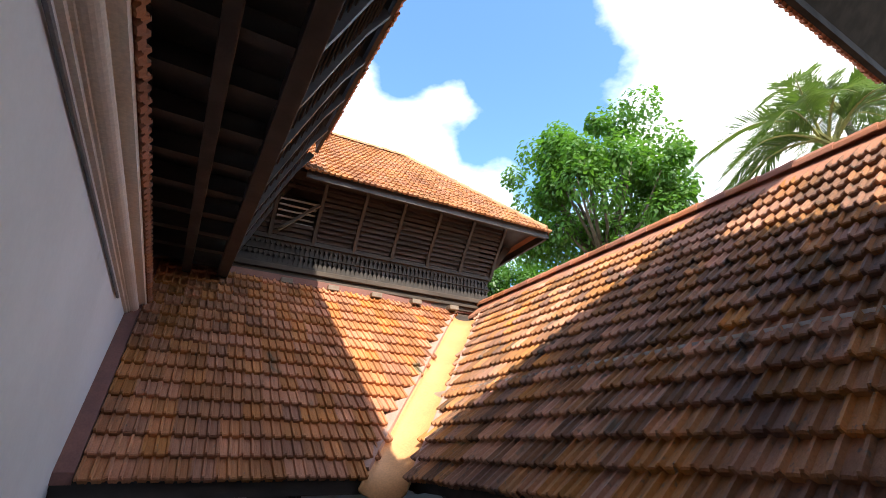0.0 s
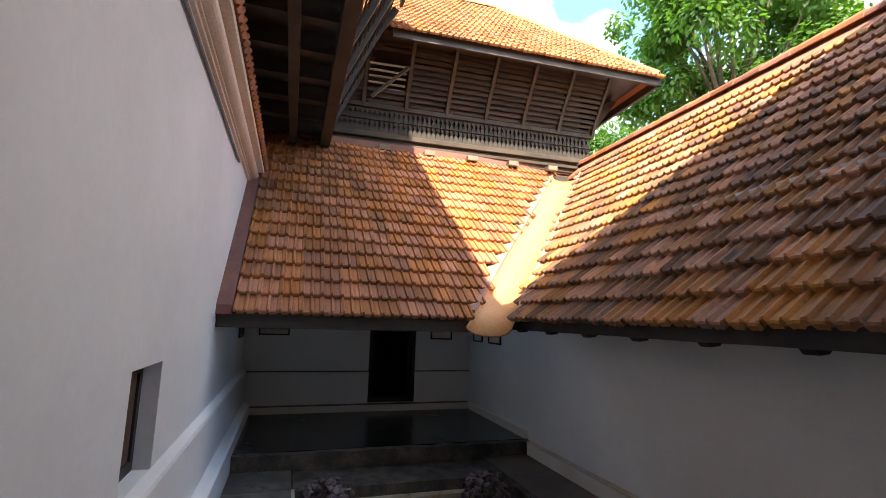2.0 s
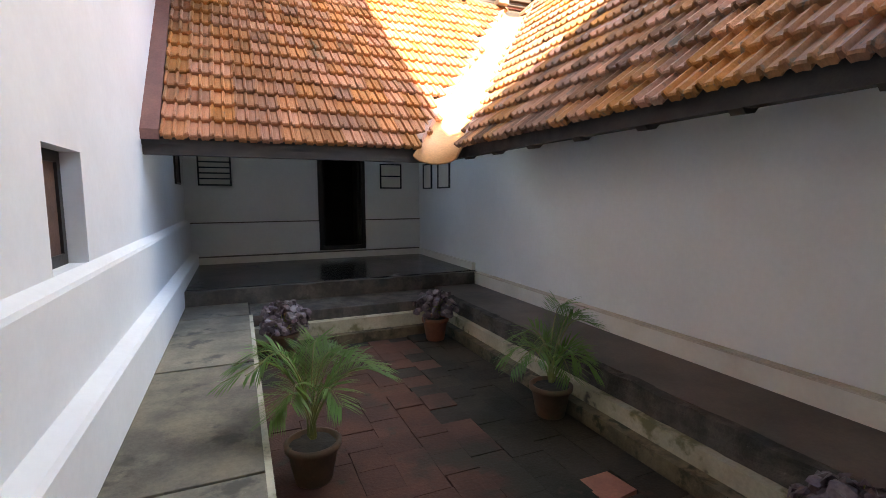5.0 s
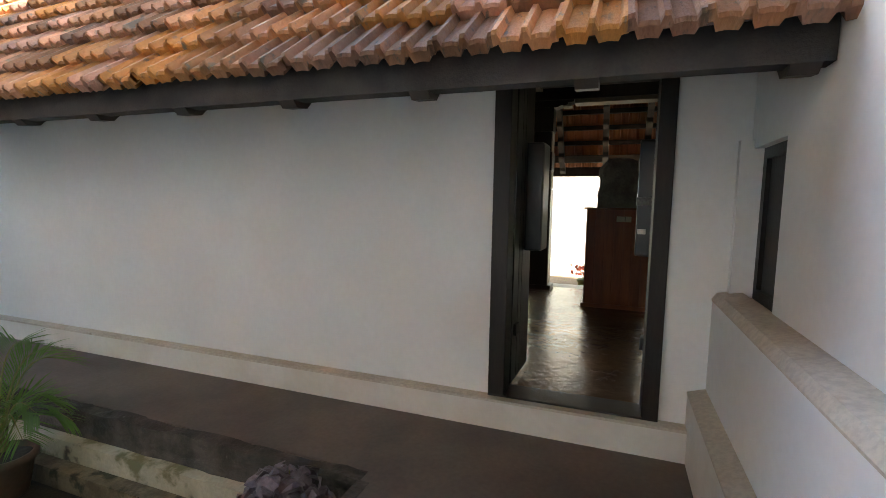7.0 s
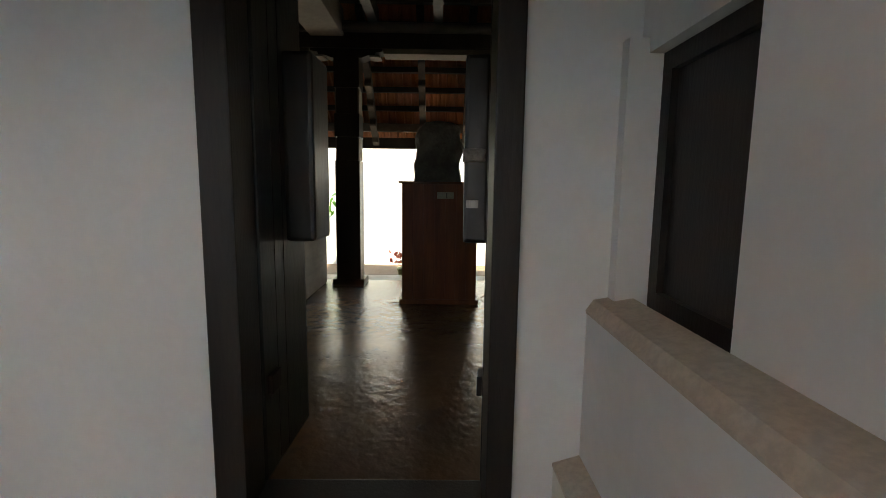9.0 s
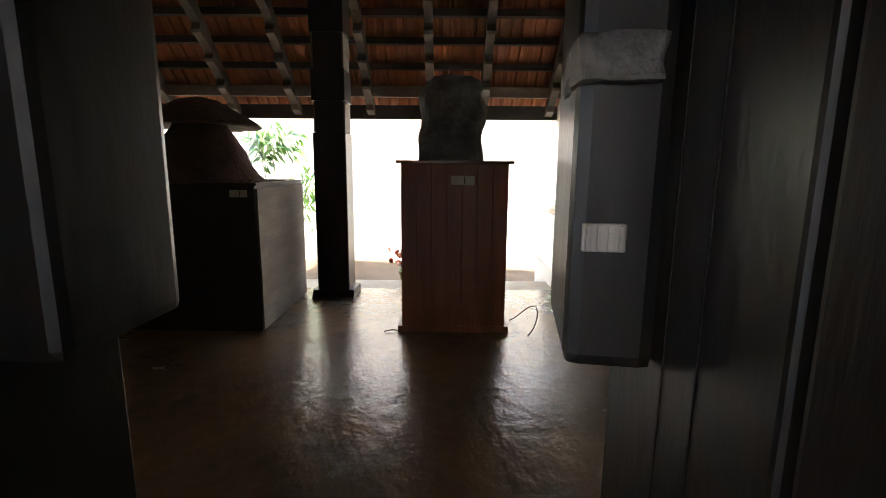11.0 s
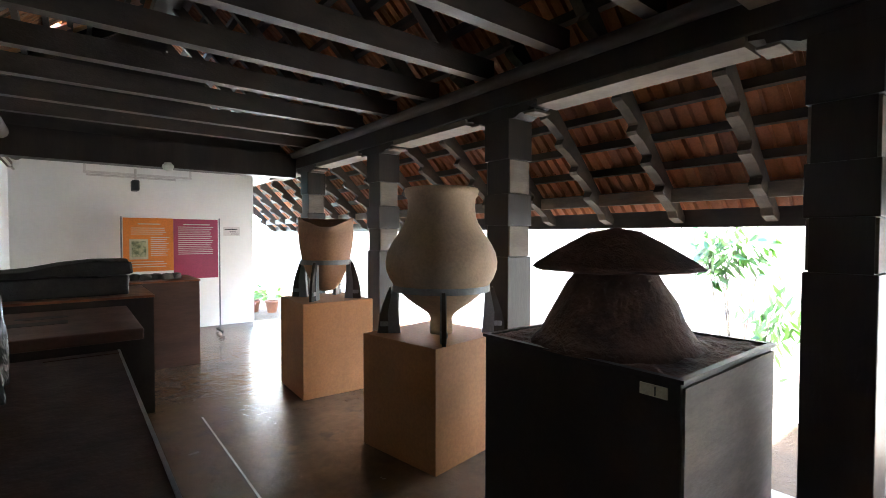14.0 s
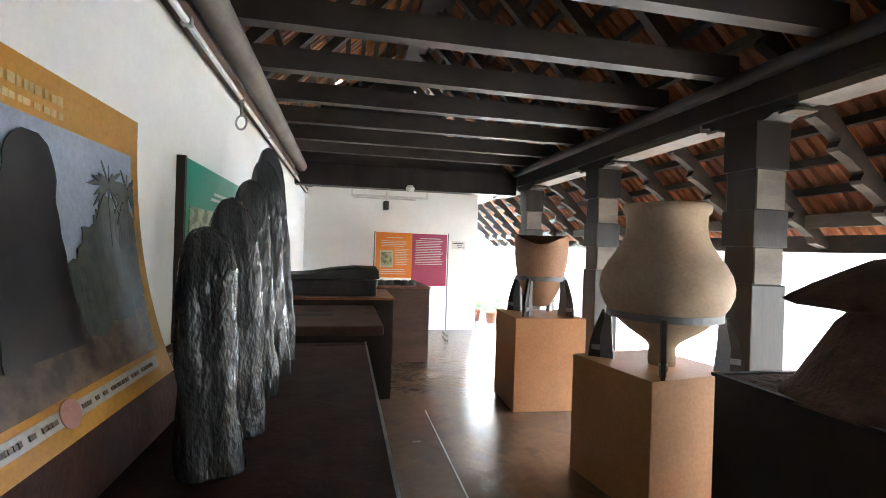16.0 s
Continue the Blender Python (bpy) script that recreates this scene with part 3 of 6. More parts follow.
structure("garden_wall", boxes((6.15, 6.4, -9.0, 16.0, -0.6, 2.1), (3.6, 6.4, 15.8, 16.0, -0.6, 2.6)), WALL_SUN, "tall sunlit white garden wall", "wall")
structure("garden_ground", boxes((4.34, 6.15, -9.0, 15.8, -0.6, -0.18), (0.42, 4.34, 9.76, 15.8, -0.6, -0.18)), GARDEN, "sandy garden soil with sparse grass", "ground")
structure("hall_floor_edge", boxes((3.97, 4.34, -1.1, 9.38, -0.6, -0.012)), EDGE, "pale worn cement edge of the hall floor beside the garden", "kerb")

# hall doorway
door = thing("door_hall", pose(0, 0, 0), "black-stained wooden double door, both leaves open inward", "door", kind="structure")
for nm, b in (("door_frame", (-0.025, 0.13, D0, D0 + 0.081, 0.045, 2.06)), ("door_frame", (-0.025, 0.13, D1 - 0.095, D1, 0.045, 2.06)), ("door_head", (-0.025, 0.13, D0 + 0.081, D1 - 0.095, 1.95, 2.06)), ("door_sill", (-0.03, 0.16, D0 + 0.0, D1 - 0.0, 0.0, 0.055))):
    part(nm, box(bmesh.new(), *b, bevel=0.006), WOOD_BLACK, door)


def door_leaf(hinge, angle, s, thick):
    """A leaf that hangs from the hinge and reaches inward; s: the side of the opening; thick: of its closing rail."""
    leaf = part("door_leaf", box(bmesh.new(), 0, 0.455, min(0, -s * 0.045), max(0, -s * 0.045), 0, 1.89, bevel=0.005), WOOD_DOOR, door)
    leaf.matrix_local = Matrix.Translation(hinge) @ Matrix.Rotation(radians(angle), 4, "Z")
    bm = box(bmesh.new(), 0.23, 0.45, min(s * 0.002, s * thick), max(s * 0.002, s * thick), 0.80, 1.48, bevel=0.016)
    part("closing_rail", bm, WOOD_DOOR, leaf, "thick rounded black wooden closing rail")
    if s > 0:
        t0, t1 = sorted((s * (thick - 0.057), s * (thick - 0.012)))
        plate = part("latch", box(bmesh.new(), 0.224, 0.232, t0, t1, 0.932, 0.962, bevel=0.002), LATCH, leaf, "bright worn metal latch plate")
        for k in range(4):
            part("rivet", boxes((0.221, 0.2245, t0 + 0.004 + k * 0.011, t0 + 0.008 + k * 0.011, 0.934, 0.960)), LATCH, plate)
    part("latch_tongue", box(bmesh.new(), 0.44, 0.49, min(s * 0.02, s * 0.035), max(s * 0.02, s * 0.035), 0.90, 0.935, bevel=0.003), METAL_GREY, leaf, "steel latch tongue")
    if s > 0:
        t0, t1 = sorted((s * (thick - 0.080), s * (thick + 0.004)))
        part("latch_block", roughen(box(bmesh.new(), 0.212, 0.385, t0, t1, 1.10, 1.147, bevel=0.006), 0.006, 30.0, 4), WOOD_LATCH, leaf, "chipped pale wooden latch block")
    part("batten", box(bmesh.new(), 0.02, 0.10, min(s * 0.001, s * 0.02), max(s * 0.001, s * 0.02), 0.30, 0.37, bevel=0.004), WOOD_BLACK, leaf)
    for k in (0.12, 0.205):
        part("plank_joint", boxes((k, k + 0.004, min(s * 0.0005, s * 0.002), max(s * 0.0005, s * 0.002), 0.02, 1.87)), WOOD_BLACK, leaf)
    return leaf


door_leaf((0.14, D1 - 0.10, 0.06), -2.0, -1, 0.112)
door_leaf((0.14, D0 + 0.083, 0.06), -8.5, 1, 0.098)

# ---- roof tiles ----
TW, TR = 0.212, 0.262     # width and exposed length of a tile


def tile_data():
    """One interlocking tile: two rolls across, a lip at its lower end. x across, y up the slope, z out."""
    prof = ((0.0, 0.030), (0.020, 0.034), (0.030, 0.003), (0.060, 0.006), (0.090, 0.001), (0.100, 0.029), (0.118, 0.029), (0.129, 0.001), (0.158, 0.006), (0.188, 0.002), (0.197, 0.022), (0.217, 0.025))
    vs, fs = [], []
    k = len(prof)
    for y, dz in ((-0.03, 0.006), (-0.018, 0.018), (0.29, -0.006)):
        for x, z in prof:
            vs.append((x, y, z + 0.034 + dz - y * 0.115))
    for x, z in prof:
        vs.append((x, -0.026, z + 0.002))
    for x, z in prof:
        vs.append((x, 0.29, z - 0.012))
    for j in range(2):
        for i in range(k - 1):
            a = j * k + i
            fs.append((a, a + 1, a + k + 1, a + k))
    for i in range(k - 1):
        fs.append((3 * k + i, 3 * k + i + 1, i + 1, i))
        fs.append((4 * k + i, 4 * k + i + 1, 3 * k + i + 1, 3 * k + i))
    return vs, fs


TILE_V, TILE_F = tile_data()
tile_meshes = {}


def tile_mesh(material):
    if material.name not in tile_meshes:
        me = bpy.data.meshes.new("roof_tile")
        me.from_pydata(TILE_V, [], TILE_F)
        me.materials.append(material)
        tile_meshes[material.name] = me
    return tile_meshes[material.name]


def roof_slope(parent, origin, across, up, n_across, n_up, material, keep, near, seed, width=TW, row=TR):
    """Tiles on one slope. keep(point) says whether a tile lies on the roof; near(point) whether it is an object of its own."""
    rnd = random.Random(seed)
    origin, across, up = Vector(origin), Vector(across).normalized(), Vector(up).normalized()
    out = across.cross(up)
    base = np.array(TILE_V)
    verts, faces, count = [], [], 0
    singles = 0
    for r in range(n_up):
        for c in range(n_across):
            p = origin + across * (c * width) + up * (r * row)
            mid = p + across * (width / 2) + up * (row / 2)
            if not keep(mid):
                continue
            rot = Matrix.Rotation(radians(rnd.gauss(0, 0.9)), 3, out) @ Matrix.Rotation(radians(rnd.gauss(0, 0.7)), 3, across)
            basis = rot @ Matrix((across, up, out)).transposed()
            p = p + up * rnd.gauss(0, 0.006) + out * rnd.uniform(0, 0.006)
            sc = width / TW
            if near(mid) and singles < 300:
                ob = new("roof_tile", tile_mesh(material))
                ob.parent = parent
                ob.matrix_world = Matrix.Translation(p) @ (basis @ Matrix.Diagonal((sc, row / TR, 1))).to_4x4()
                singles += 1
            else:
                b3 = np.array(basis) @ np.diag((sc, row / TR, 1))
                verts.append(base @ b3.T + np.array(p))
                faces.extend([tuple(i + count for i in f) for f in TILE_F])
                count += len(base)
    if verts:
        me = bpy.data.meshes.new("roof_tiles")
        me.from_pydata(np.concatenate(verts).tolist(), [], faces)
        me.materials.append(material)
        ob = new("roof_tiles", me)
        ob.parent = parent
        ob.matrix_world = Matrix.Identity(4)
        tagged(ob, "many overlapping clay roof tiles", "", kind="stuff")


def ridge_cap(parent, a, b, material, step=0.36):
    a, b = Vector(a), Vector(b)
    n = max(1, int((b - a).length / step))
    d = (b - a) / n
    rnd = random.Random(5)
    for i in range(n):
        bm = bmesh.new()
        p0, p1 = a + d * i, a + d * (i + 1.12)
        side = d.cross(Vector((0, 0, 1))).normalized()
        ring = []
        for p, rad in ((p0, 0.13), (p1, 0.115)):
            ring.append([bm.verts.new(p + side * (rad * math.cos(q)) + Vector((0, 0, rad * math.sin(q) - 0.02 + rnd.uniform(0, 0.008)))) for q in np.linspace(0, math.pi, 8)])
            ring.append([bm.verts.new(p + side * ((rad - 0.015) * math.cos(q)) + Vector((0, 0, (rad - 0.015) * math.sin(q) - 0.02))) for q in np.linspace(0, math.pi, 8)])
        for j in range(7):
            bm.faces.new((ring[0][j], ring[0][j + 1], ring[2][j + 1], ring[2][j]))
            bm.faces.new((ring[1][j + 1], ring[1][j], ring[3][j], ring[3][j + 1]))
            bm.faces.new((ring[0][j + 1], ring[0][j], ring[1][j], ring[1][j + 1]))
            bm.faces.new((ring[2][j], ring[2][j + 1], ring[3][j + 1], ring[3][j]))
        part("ridge_tile", bm, material, parent)


S_LEN = math.hypot(1, SLOPE)
RIDGE_Z = EAVE_Z + SLOPE * (RIDGE_X - EX)
# South end runs on out of view to keep sun off the hall floor
Y_S, Y_N = -4.5, 13.0

roof_hall = thing("roof_hall", pose(0, 0, 0), "pitched roof of weathered clay tiles over the hall", "roof", kind="structure")
VALLEY = 0.44
roof_slope(roof_hall, (EX, Y_N, EAVE_Z), (0, -1, 0), (1, 0, SLOPE), int((Y_N - Y_S) / TW), int((RIDGE_X - EX) * S_LEN / TR) + 1, TILE_OLD,
           lambda p: p.x < RIDGE_X - 0.02 and p.y - BY < (p.x - EX) - VALLEY and p.y > Y_S, lambda p: p.y < 5.2 and p.y > 0.2 and p.x < 0.75, 3)
roof_slope(roof_hall, (HX, Y_S, EAVE_Z), (0, 1, 0), (-1, 0, SLOPE), int((Y_N - Y_S) / TW), int((HX - RIDGE_X) * S_LEN / TR) + 1, TILE,
           lambda p: p.x > RIDGE_X + 0.02, lambda p: -0.7 < p.y < 4.6 and p.x > 3.4, 4)
ridge_cap(roof_hall, (RIDGE_X, Y_S, RIDGE_Z + 0.03), (RIDGE_X, UY, RIDGE_Z + 0.03), TILE)

part("ridge_mortar", prism(bmesh.new(), ((RIDGE_X - 0.30, RIDGE_Z - 0.30 * SLOPE + 0.02), (RIDGE_X - 0.29, RIDGE_Z - 0.29 * SLOPE + 0.065), (RIDGE_X, RIDGE_Z + 0.06), (RIDGE_X + 0.29, RIDGE_Z - 0.29 * SLOPE + 0.065), (RIDGE_X + 0.30, RIDGE_Z - 0.30 * SLOPE + 0.02)), "y", Y_S, UY), TILE, roof_hall, "mortar bed under the ridge tiles")

roof_back = thing("roof_back", pose(0, 0, 0), "pitched lean-to roof of orange clay tiles", "roof", kind="structure")
roof_slope(roof_back, (LX + 0.16, BY, EAVE_Z), (1, 0, 0), (0, 1, SLOPE), 30, int((UY - BY) * S_LEN / TR) + 1, TILE_BACK,
           lambda p: p.y < UY and p.x - EX < (p.y - BY) - VALLEY - 0.05, lambda p: p.y < 8.9, 7)
bm = bmesh.new()
deck = [(LX, BY + 0.02), (EX, BY + 0.02), (EX + UY - BY, UY), (LX, UY)]
lo = [bm.verts.new((x, y, EAVE_Z - 0.08 + SLOPE * (y - BY))) for x, y in deck]
hi = [bm.verts.new((x, y, EAVE_Z - 0.03 + SLOPE * (y - BY))) for x, y in deck]
bm.faces.new(lo[::-1])
bm.faces.new(hi)
for i in range(4):
    bm.faces.new((lo[i], lo[(i + 1) % 4], hi[(i + 1) % 4], hi[i]))
part("roof_deck", bm, WOOD_BEAM, roof_back)
bm = bmesh.new()
prism(bm, ((BY - 0.03, EAVE_Z - 0.02), (UY, EAVE_Z + SLOPE * (UY - BY)), (UY, EAVE_Z + 0.075 + SLOPE * (UY - BY)), (BY - 0.03, EAVE_Z + 0.075)), "x", LX, LX + 0.15)
part("verge_flashing", bm, CEMENT_RED, roof_back, "smooth red cement verge against the wall")
bm = boxes((LX, EX + 0.05, BY + 0.05, BY + 0.13, EAVE_Z - 0.15, EAVE_Z - 0.01))
part("eave_beam", bm, WOOD_BEAM, roof_back)
bm = boxes((LX, RIDGE_X, UY - 0.1, UY + 0.02, EAVE_Z + SLOPE * (UY - BY) - 0.05, EAVE_Z + 0.07 + SLOPE * (UY - BY)))
part("top_flashing", bm, CEMENT_RED, roof_back)

# valley gutter
bm = bmesh.new()
v0 = Vector((EX - 0.25, BY - 0.25, EAVE_Z - 0.25 * SLOPE + 0.09))
v1 = Vector((EX + 2.55, BY + 2.55, EAVE_Z + 2.55 * SLOPE + 0.09))
d = (v1 - v0).normalized()
side = Vector((1, -1, 0)).normalized()
up = side.cross(d)
rows_ = []
for j in range(13):
    p = v0.lerp(v1, j / 12)
    row_ = []
    for i in range(11):
        q = math.pi * (1.0 + i / 10)
        row_.append(bm.verts.new(p + side * (0.27 * math.cos(q)) + up * (0.13 * math.sin(q) + 0.10)))
    rows_.append(row_)
for a, b in zip(rows_, rows_[1:]):
    for i in range(10):
        bm.faces.new((a[i], a[i + 1], b[i + 1], b[i]))
gut = part("valley_gutter", bm, GUTTER, roof_back, "smooth terracotta-painted half-round valley gutter", smooth=True)
gut.modifiers.new("thick", "SOLIDIFY").thickness = 0.02
# Strip added under the gutter to block the sky gap between the roofs
bm = bmesh.new()
beam(bm, v0 + d * 0.3 - up * 0.10, v1 + d * 0.55 - up * 0.10, 0.85, 0.02)
part("valley_board", bm, WOOD_BEAM, roof_back)
for s in (-1, 1):
    bm = bmesh.new()
    q = side * (s * 0.335) + up * 0.125
    beam(bm, v0 + q + d * 0.28, v1 + q, 0.17, 0.05)
    roughen(bm, 0.012, 9.0, 9, s)
    part("mortar_joint", bm, MORTAR, roof_back)

# eave timbers of the hall roof, court side
bm = bmesh.new()
box(bm, EX + 0.06, EX + 0.14, -0.08, BY + 0.1, EAVE_Z - 0.10, EAVE_Z + 0.035)
part("eave_beam", roughen(bm, 0.005, 5.0, 10), WOOD_GREY, roof_hall, "weathered grey eave beam")
for i in range(24):
    y = -0.6 + i * 0.622 - 0.03
    if y > 12.6:
        continue
    x_end = EX + 0.11
    if y < BY - 0.1:
        bm = bmesh.new()
        prism(bm, ((x_end - 0.05, EAVE_Z - 0.10), (x_end - 0.02, EAVE_Z - 0.128), (x_end + 0.05, EAVE_Z - 0.120), (x_end + 0.30, EAVE_Z + 0.13), (RIDGE_X, RIDGE_Z - 0.23), (RIDGE_X, RIDGE_Z - 0.11), (x_end - 0.0, EAVE_Z - 0.06)), "y", y - 0.04, y + 0.04)
        part("rafter", bm, WOOD_BEAM, roof_hall)


def carved_rafter(y, w=0.075):
    """A garden-side rafter whose underside is cut in a row of scallops over the veranda."""
    hx = HX - 0.10
    long = (hx - RIDGE_X) * S_LEN

    def at(run, deep):
        return (hx - (run + deep * SLOPE) / S_LEN, EAVE_Z - 0.05 + (run * SLOPE - deep) / S_LEN)
    low = [at(0.0, 0.05), at(0.10, 0.10)]
    run = 0.16
    while run < 1.75:
        low += [at(run, 0.085), at(run + 0.05, 0.098), at(run + 0.13, 0.112), at(run + 0.22, 0.145), at(run + 0.25, 0.142), at(run + 0.262, 0.09)]
        run += 0.28
    low += [at(run, 0.12), at(long, 0.12)]
    bm = bmesh.new()
    prism(bm, [at(0, 0), at(long, 0)] + low[::-1], "y", y - w / 2, y + w / 2)
    part("rafter", bm, WOOD_RAFTER, roof_hall, "dark rafter with a scalloped underside")


for y in (-0.53, 0.143, 0.685, 1.30, 2.06, 2.70, 3.33):
    carved_rafter(y)
for i in range(14):
    carved_rafter(3.97 + i * 0.64)
for k in range(15):
    x = HX - 0.20 - k * TR / S_LEN
    z = EAVE_Z + SLOPE * (HX - x) - 0.035
    part("batten", boxes((x - 0.036, x + 0.036, Y_S, 12.9, z - 0.040, z + 0.018)), WOOD_BEAM, roof_hall)
    x = EX + 0.22 + k * TR / S_LEN
    if x < RIDGE_X - 0.05:
        part("batten", boxes((x - 0.025, x + 0.025, Y_S, BY + (x - EX), z - 0.028, z + 0.022)), WOOD_BEAM, roof_hall)
part("eave_board", boxes((HX - 0.12, HX - 0.07, -1.1, 12.9, EAVE_Z - 0.12, EAVE_Z + 0.02)), WOOD_BEAM, roof_hall)
part("eave_board", boxes((HX - 0.36, HX - 0.30, -1.1, 12.9, EAVE_Z + 0.07, EAVE_Z + 0.17)), WOOD_LIGHT, roof_hall)

# hall frame: main beam, wall plate, joists, posts
frame_hall = thing("timber_frame", pose(0, 0, 0), "dark exposed beams and joists of the open hall ceiling", "beam", kind="structure")
bm = bmesh.new()
box(bm, 3.64, 3.90, -0.62, 12.9, 2.47, 2.70, bevel=0.012)
part("main_beam", bm, WOOD_BLACK, frame_hall)
for i, (a, b) in enumerate(((-0.62, 1.06), (1.82, 3.12), (3.88, 5.0), (5.76, 6.92), (7.68, 8.82))):
    part("under_beam", box(bmesh.new(), 3.66, 3.88, a, b, 2.42, 2.47), WOOD_LIGHT, frame_hall)
bm = bmesh.new()
tube(bm, [(3.61, y, 2.66) for y in (-0.6, 3.0, 6.0, 9.3)], 0.05, 10)
part("round_rail", bm, WOOD_BEAM, frame_hall, smooth=True)
bm = bmesh.new()
tube(bm, [(WX + 0.085, y, 2.58) for y in (-0.6, 3.0, 6.0, 9.38)], 0.075, 12)
part("wall_plate", bm, WOOD_LIGHT, frame_hall, "round greyish wall plate", smooth=True)
part("wall_plate_strip", boxes((WX, WX + 0.05, -0.6, 9.38, 2.40, 2.47)), WOOD_BROWN, frame_hall)
for y in (-0.15, 0.5, 1.15, 2.25, 2.89, 3.59, 4.28, 4.97, 5.68, 6.43, 7.1):
    part("joist", box(bmesh.new(), WX, 3.66, y - 0.045, y + 0.045, 2.70, 2.85), WOOD_BEAM, frame_hall)
# Block added under the ridge to stop sun leaking through its gap
part("ridge_beam", boxes((RIDGE_X - 0.14, RIDGE_X + 0.14, -4.4, 8.8, RIDGE_Z - 0.42, RIDGE_Z - 0.21)), WOOD_BEAM, frame_hall)
part("tie_beam", box(bmesh.new(), WX, 3.66, 1.46, 1.80, 2.58, 2.85, bevel=0.01), WOOD_LIGHT, frame_hall)
part("cross_beam", box(bmesh.new(), WX, 3.64, 7.60, 7.82, 2.34, 2.66), WOOD_BLACK, frame_hall)


def hall_post(y):
    p = thing("wooden_post", pose(3.77, y, 0), "square black-stained wooden post with stepped capital blocks", "post", "hall posts")
    bm = bmesh.new()
    prism(bm, ((-0.17, 0), (0.17, 0), (0.17, 0.02), (0.13, 0.07), (-0.13, 0.07), (-0.17, 0.02)), "y", -0.17, 0.17)
    part("base", bm, WOOD_BLACK, p)
    part("shaft", box(bmesh.new(), -0.13, 0.13, -0.13, 0.13, 0.07, 1.34, bevel=0.008), WOOD_BLACK, p)
    part("neck", box(bmesh.new(), -0.11, 0.11, -0.11, 0.11, 1.34, 1.58), WOOD_BLACK, p)
    part("block", box(bmesh.new(), -0.13, 0.13, -0.13, 0.13, 1.58, 1.82, bevel=0.006), WOOD_BLACK, p)
    part("neck", box(bmesh.new(), -0.11, 0.11, -0.11, 0.11, 1.82, 2.08), WOOD_BLACK, p)
    part("block", box(bmesh.new(), -0.13, 0.13, -0.13, 0.13, 2.08, 2.38, bevel=0.006), WOOD_BLACK, p)
    bm = bmesh.new()
    prism(bm, ((-0.37, 2.47), (0.37, 2.47), (0.37, 2.445), (0.30, 2.435), (0.29, 2.41), (0.22, 2.405), (0.16, 2.38), (-0.16, 2.38), (-0.22, 2.405), (-0.29, 2.41), (-0.30, 2.435), (-0.37, 2.445)), "x", -0.10, 0.10)
    part("capital", bm, WOOD_BLACK, p)
    for s in (-1, 1):
        part("volute", roughen(box(bmesh.new(), -0.085, 0.085, min(s * 0.235, s * 0.345), max(s * 0.235, s * 0.345), 2.392, 2.412, bevel=0.006), 0.006, 18.0, 2), WOOD_LIGHT, p, "pale carved volute")
        for lo, hi in ((1.345, 1.575), (1.825, 2.075)):
            # Paler wood on the neck sides paints in the light that falls there
            part("side_block", box(bmesh.new(), -0.108, 0.108, min(s * 0.11, s * 0.124), max(s * 0.11, s * 0.124), lo, hi, bevel=0.003), WOOD_LIGHT, p, "neck side in a paler colour for the light on it")
    return p


for y in (1.44, 3.5, 5.38, 7.3):
    hall_post(y)

# ---- upper storey at the back ----
PERF = mat("pierced_dark_wood", (0.046, 0.034, 0.026), (0.028, 0.021, 0.016), 6.0, 0.7, 0.4, 80.0, wear=((0.16, 0.14, 0.12), 12.0, 0.68))
LOUVRE = mat("dusty_louvre_board", (0.060, 0.031, 0.020), (0.034, 0.019, 0.013), 5.0, 0.75, 0.4, 70.0, stretch=(0.25, 1, 1), rand=0.2)
WOOD_CARVED = mat("weathered_brown_moulding", (0.085, 0.060, 0.042), (0.050, 0.036, 0.026), 6.0, 0.75, 0.5, 90.0, stretch=(0.15, 1, 1), wear=((0.20, 0.155, 0.115), 16.0, 0.66), relief=0.005)
JOIST_END = mat("pale_joist_end", (0.26, 0.20, 0.15), (0.19, 0.15, 0.11), 6.0, 0.8, 0.4, 60.0)

UPPER = pose(0.9, UY, 0, 0, 0, -2.5) @ pose(-0.9, 0, 0)
upper = thing("upper_storey", UPPER, "dark wooden upper storey with pierced balustrade and slatted leaning walls", "building", kind="structure")
X0, X1 = -3.9, 2.30
# Near-black sheets behind the openwork paint in an unlit interior
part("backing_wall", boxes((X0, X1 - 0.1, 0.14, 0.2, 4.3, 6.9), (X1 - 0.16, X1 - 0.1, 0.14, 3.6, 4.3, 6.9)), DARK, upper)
for i, (y0, z0, z1) in enumerate(((-0.02, 4.45, 4.53), (-0.05, 4.54, 4.60), (-0.03, 4.60, 4.66), (-0.10, 4.66, 4.74), (-0.15, 4.74, 4.80), (-0.10, 4.80, 4.86), (-0.18, 4.86, 4.95))):
    part("moulding", box(bmesh.new(), X0, X1 + 0.04, y0, 0.14, z0, z1, bevel=0.012), WOOD_CARVED, upper)
blk = box(bmesh.new(), -0.10, 0.10, -0.30, -0.02, 4.60, 4.69, bevel=0.012)
first = part("joist_end", blk, JOIST_END, upper, "pale carved joist end")
first.location.x = -1.95
for i in range(1, 6):
    ob = new("joist_end", first.data)
    ob.parent = upper
    ob.location.x = -1.95 + i * 0.82
part("balustrade_rail", box(bmesh.new(), X0, X1, -0.14, -0.04, 4.95, 5.0), PERF, upper)
part("balustrade_rail", box(bmesh.new(), X0, X1, -0.16, -0.04, 5.42, 5.50), PERF, upper)
part("balustrade_rail", box(bmesh.new(), X0, X1, -0.13, -0.06, 5.20, 5.225), PERF, upper)
bm = bmesh.new()
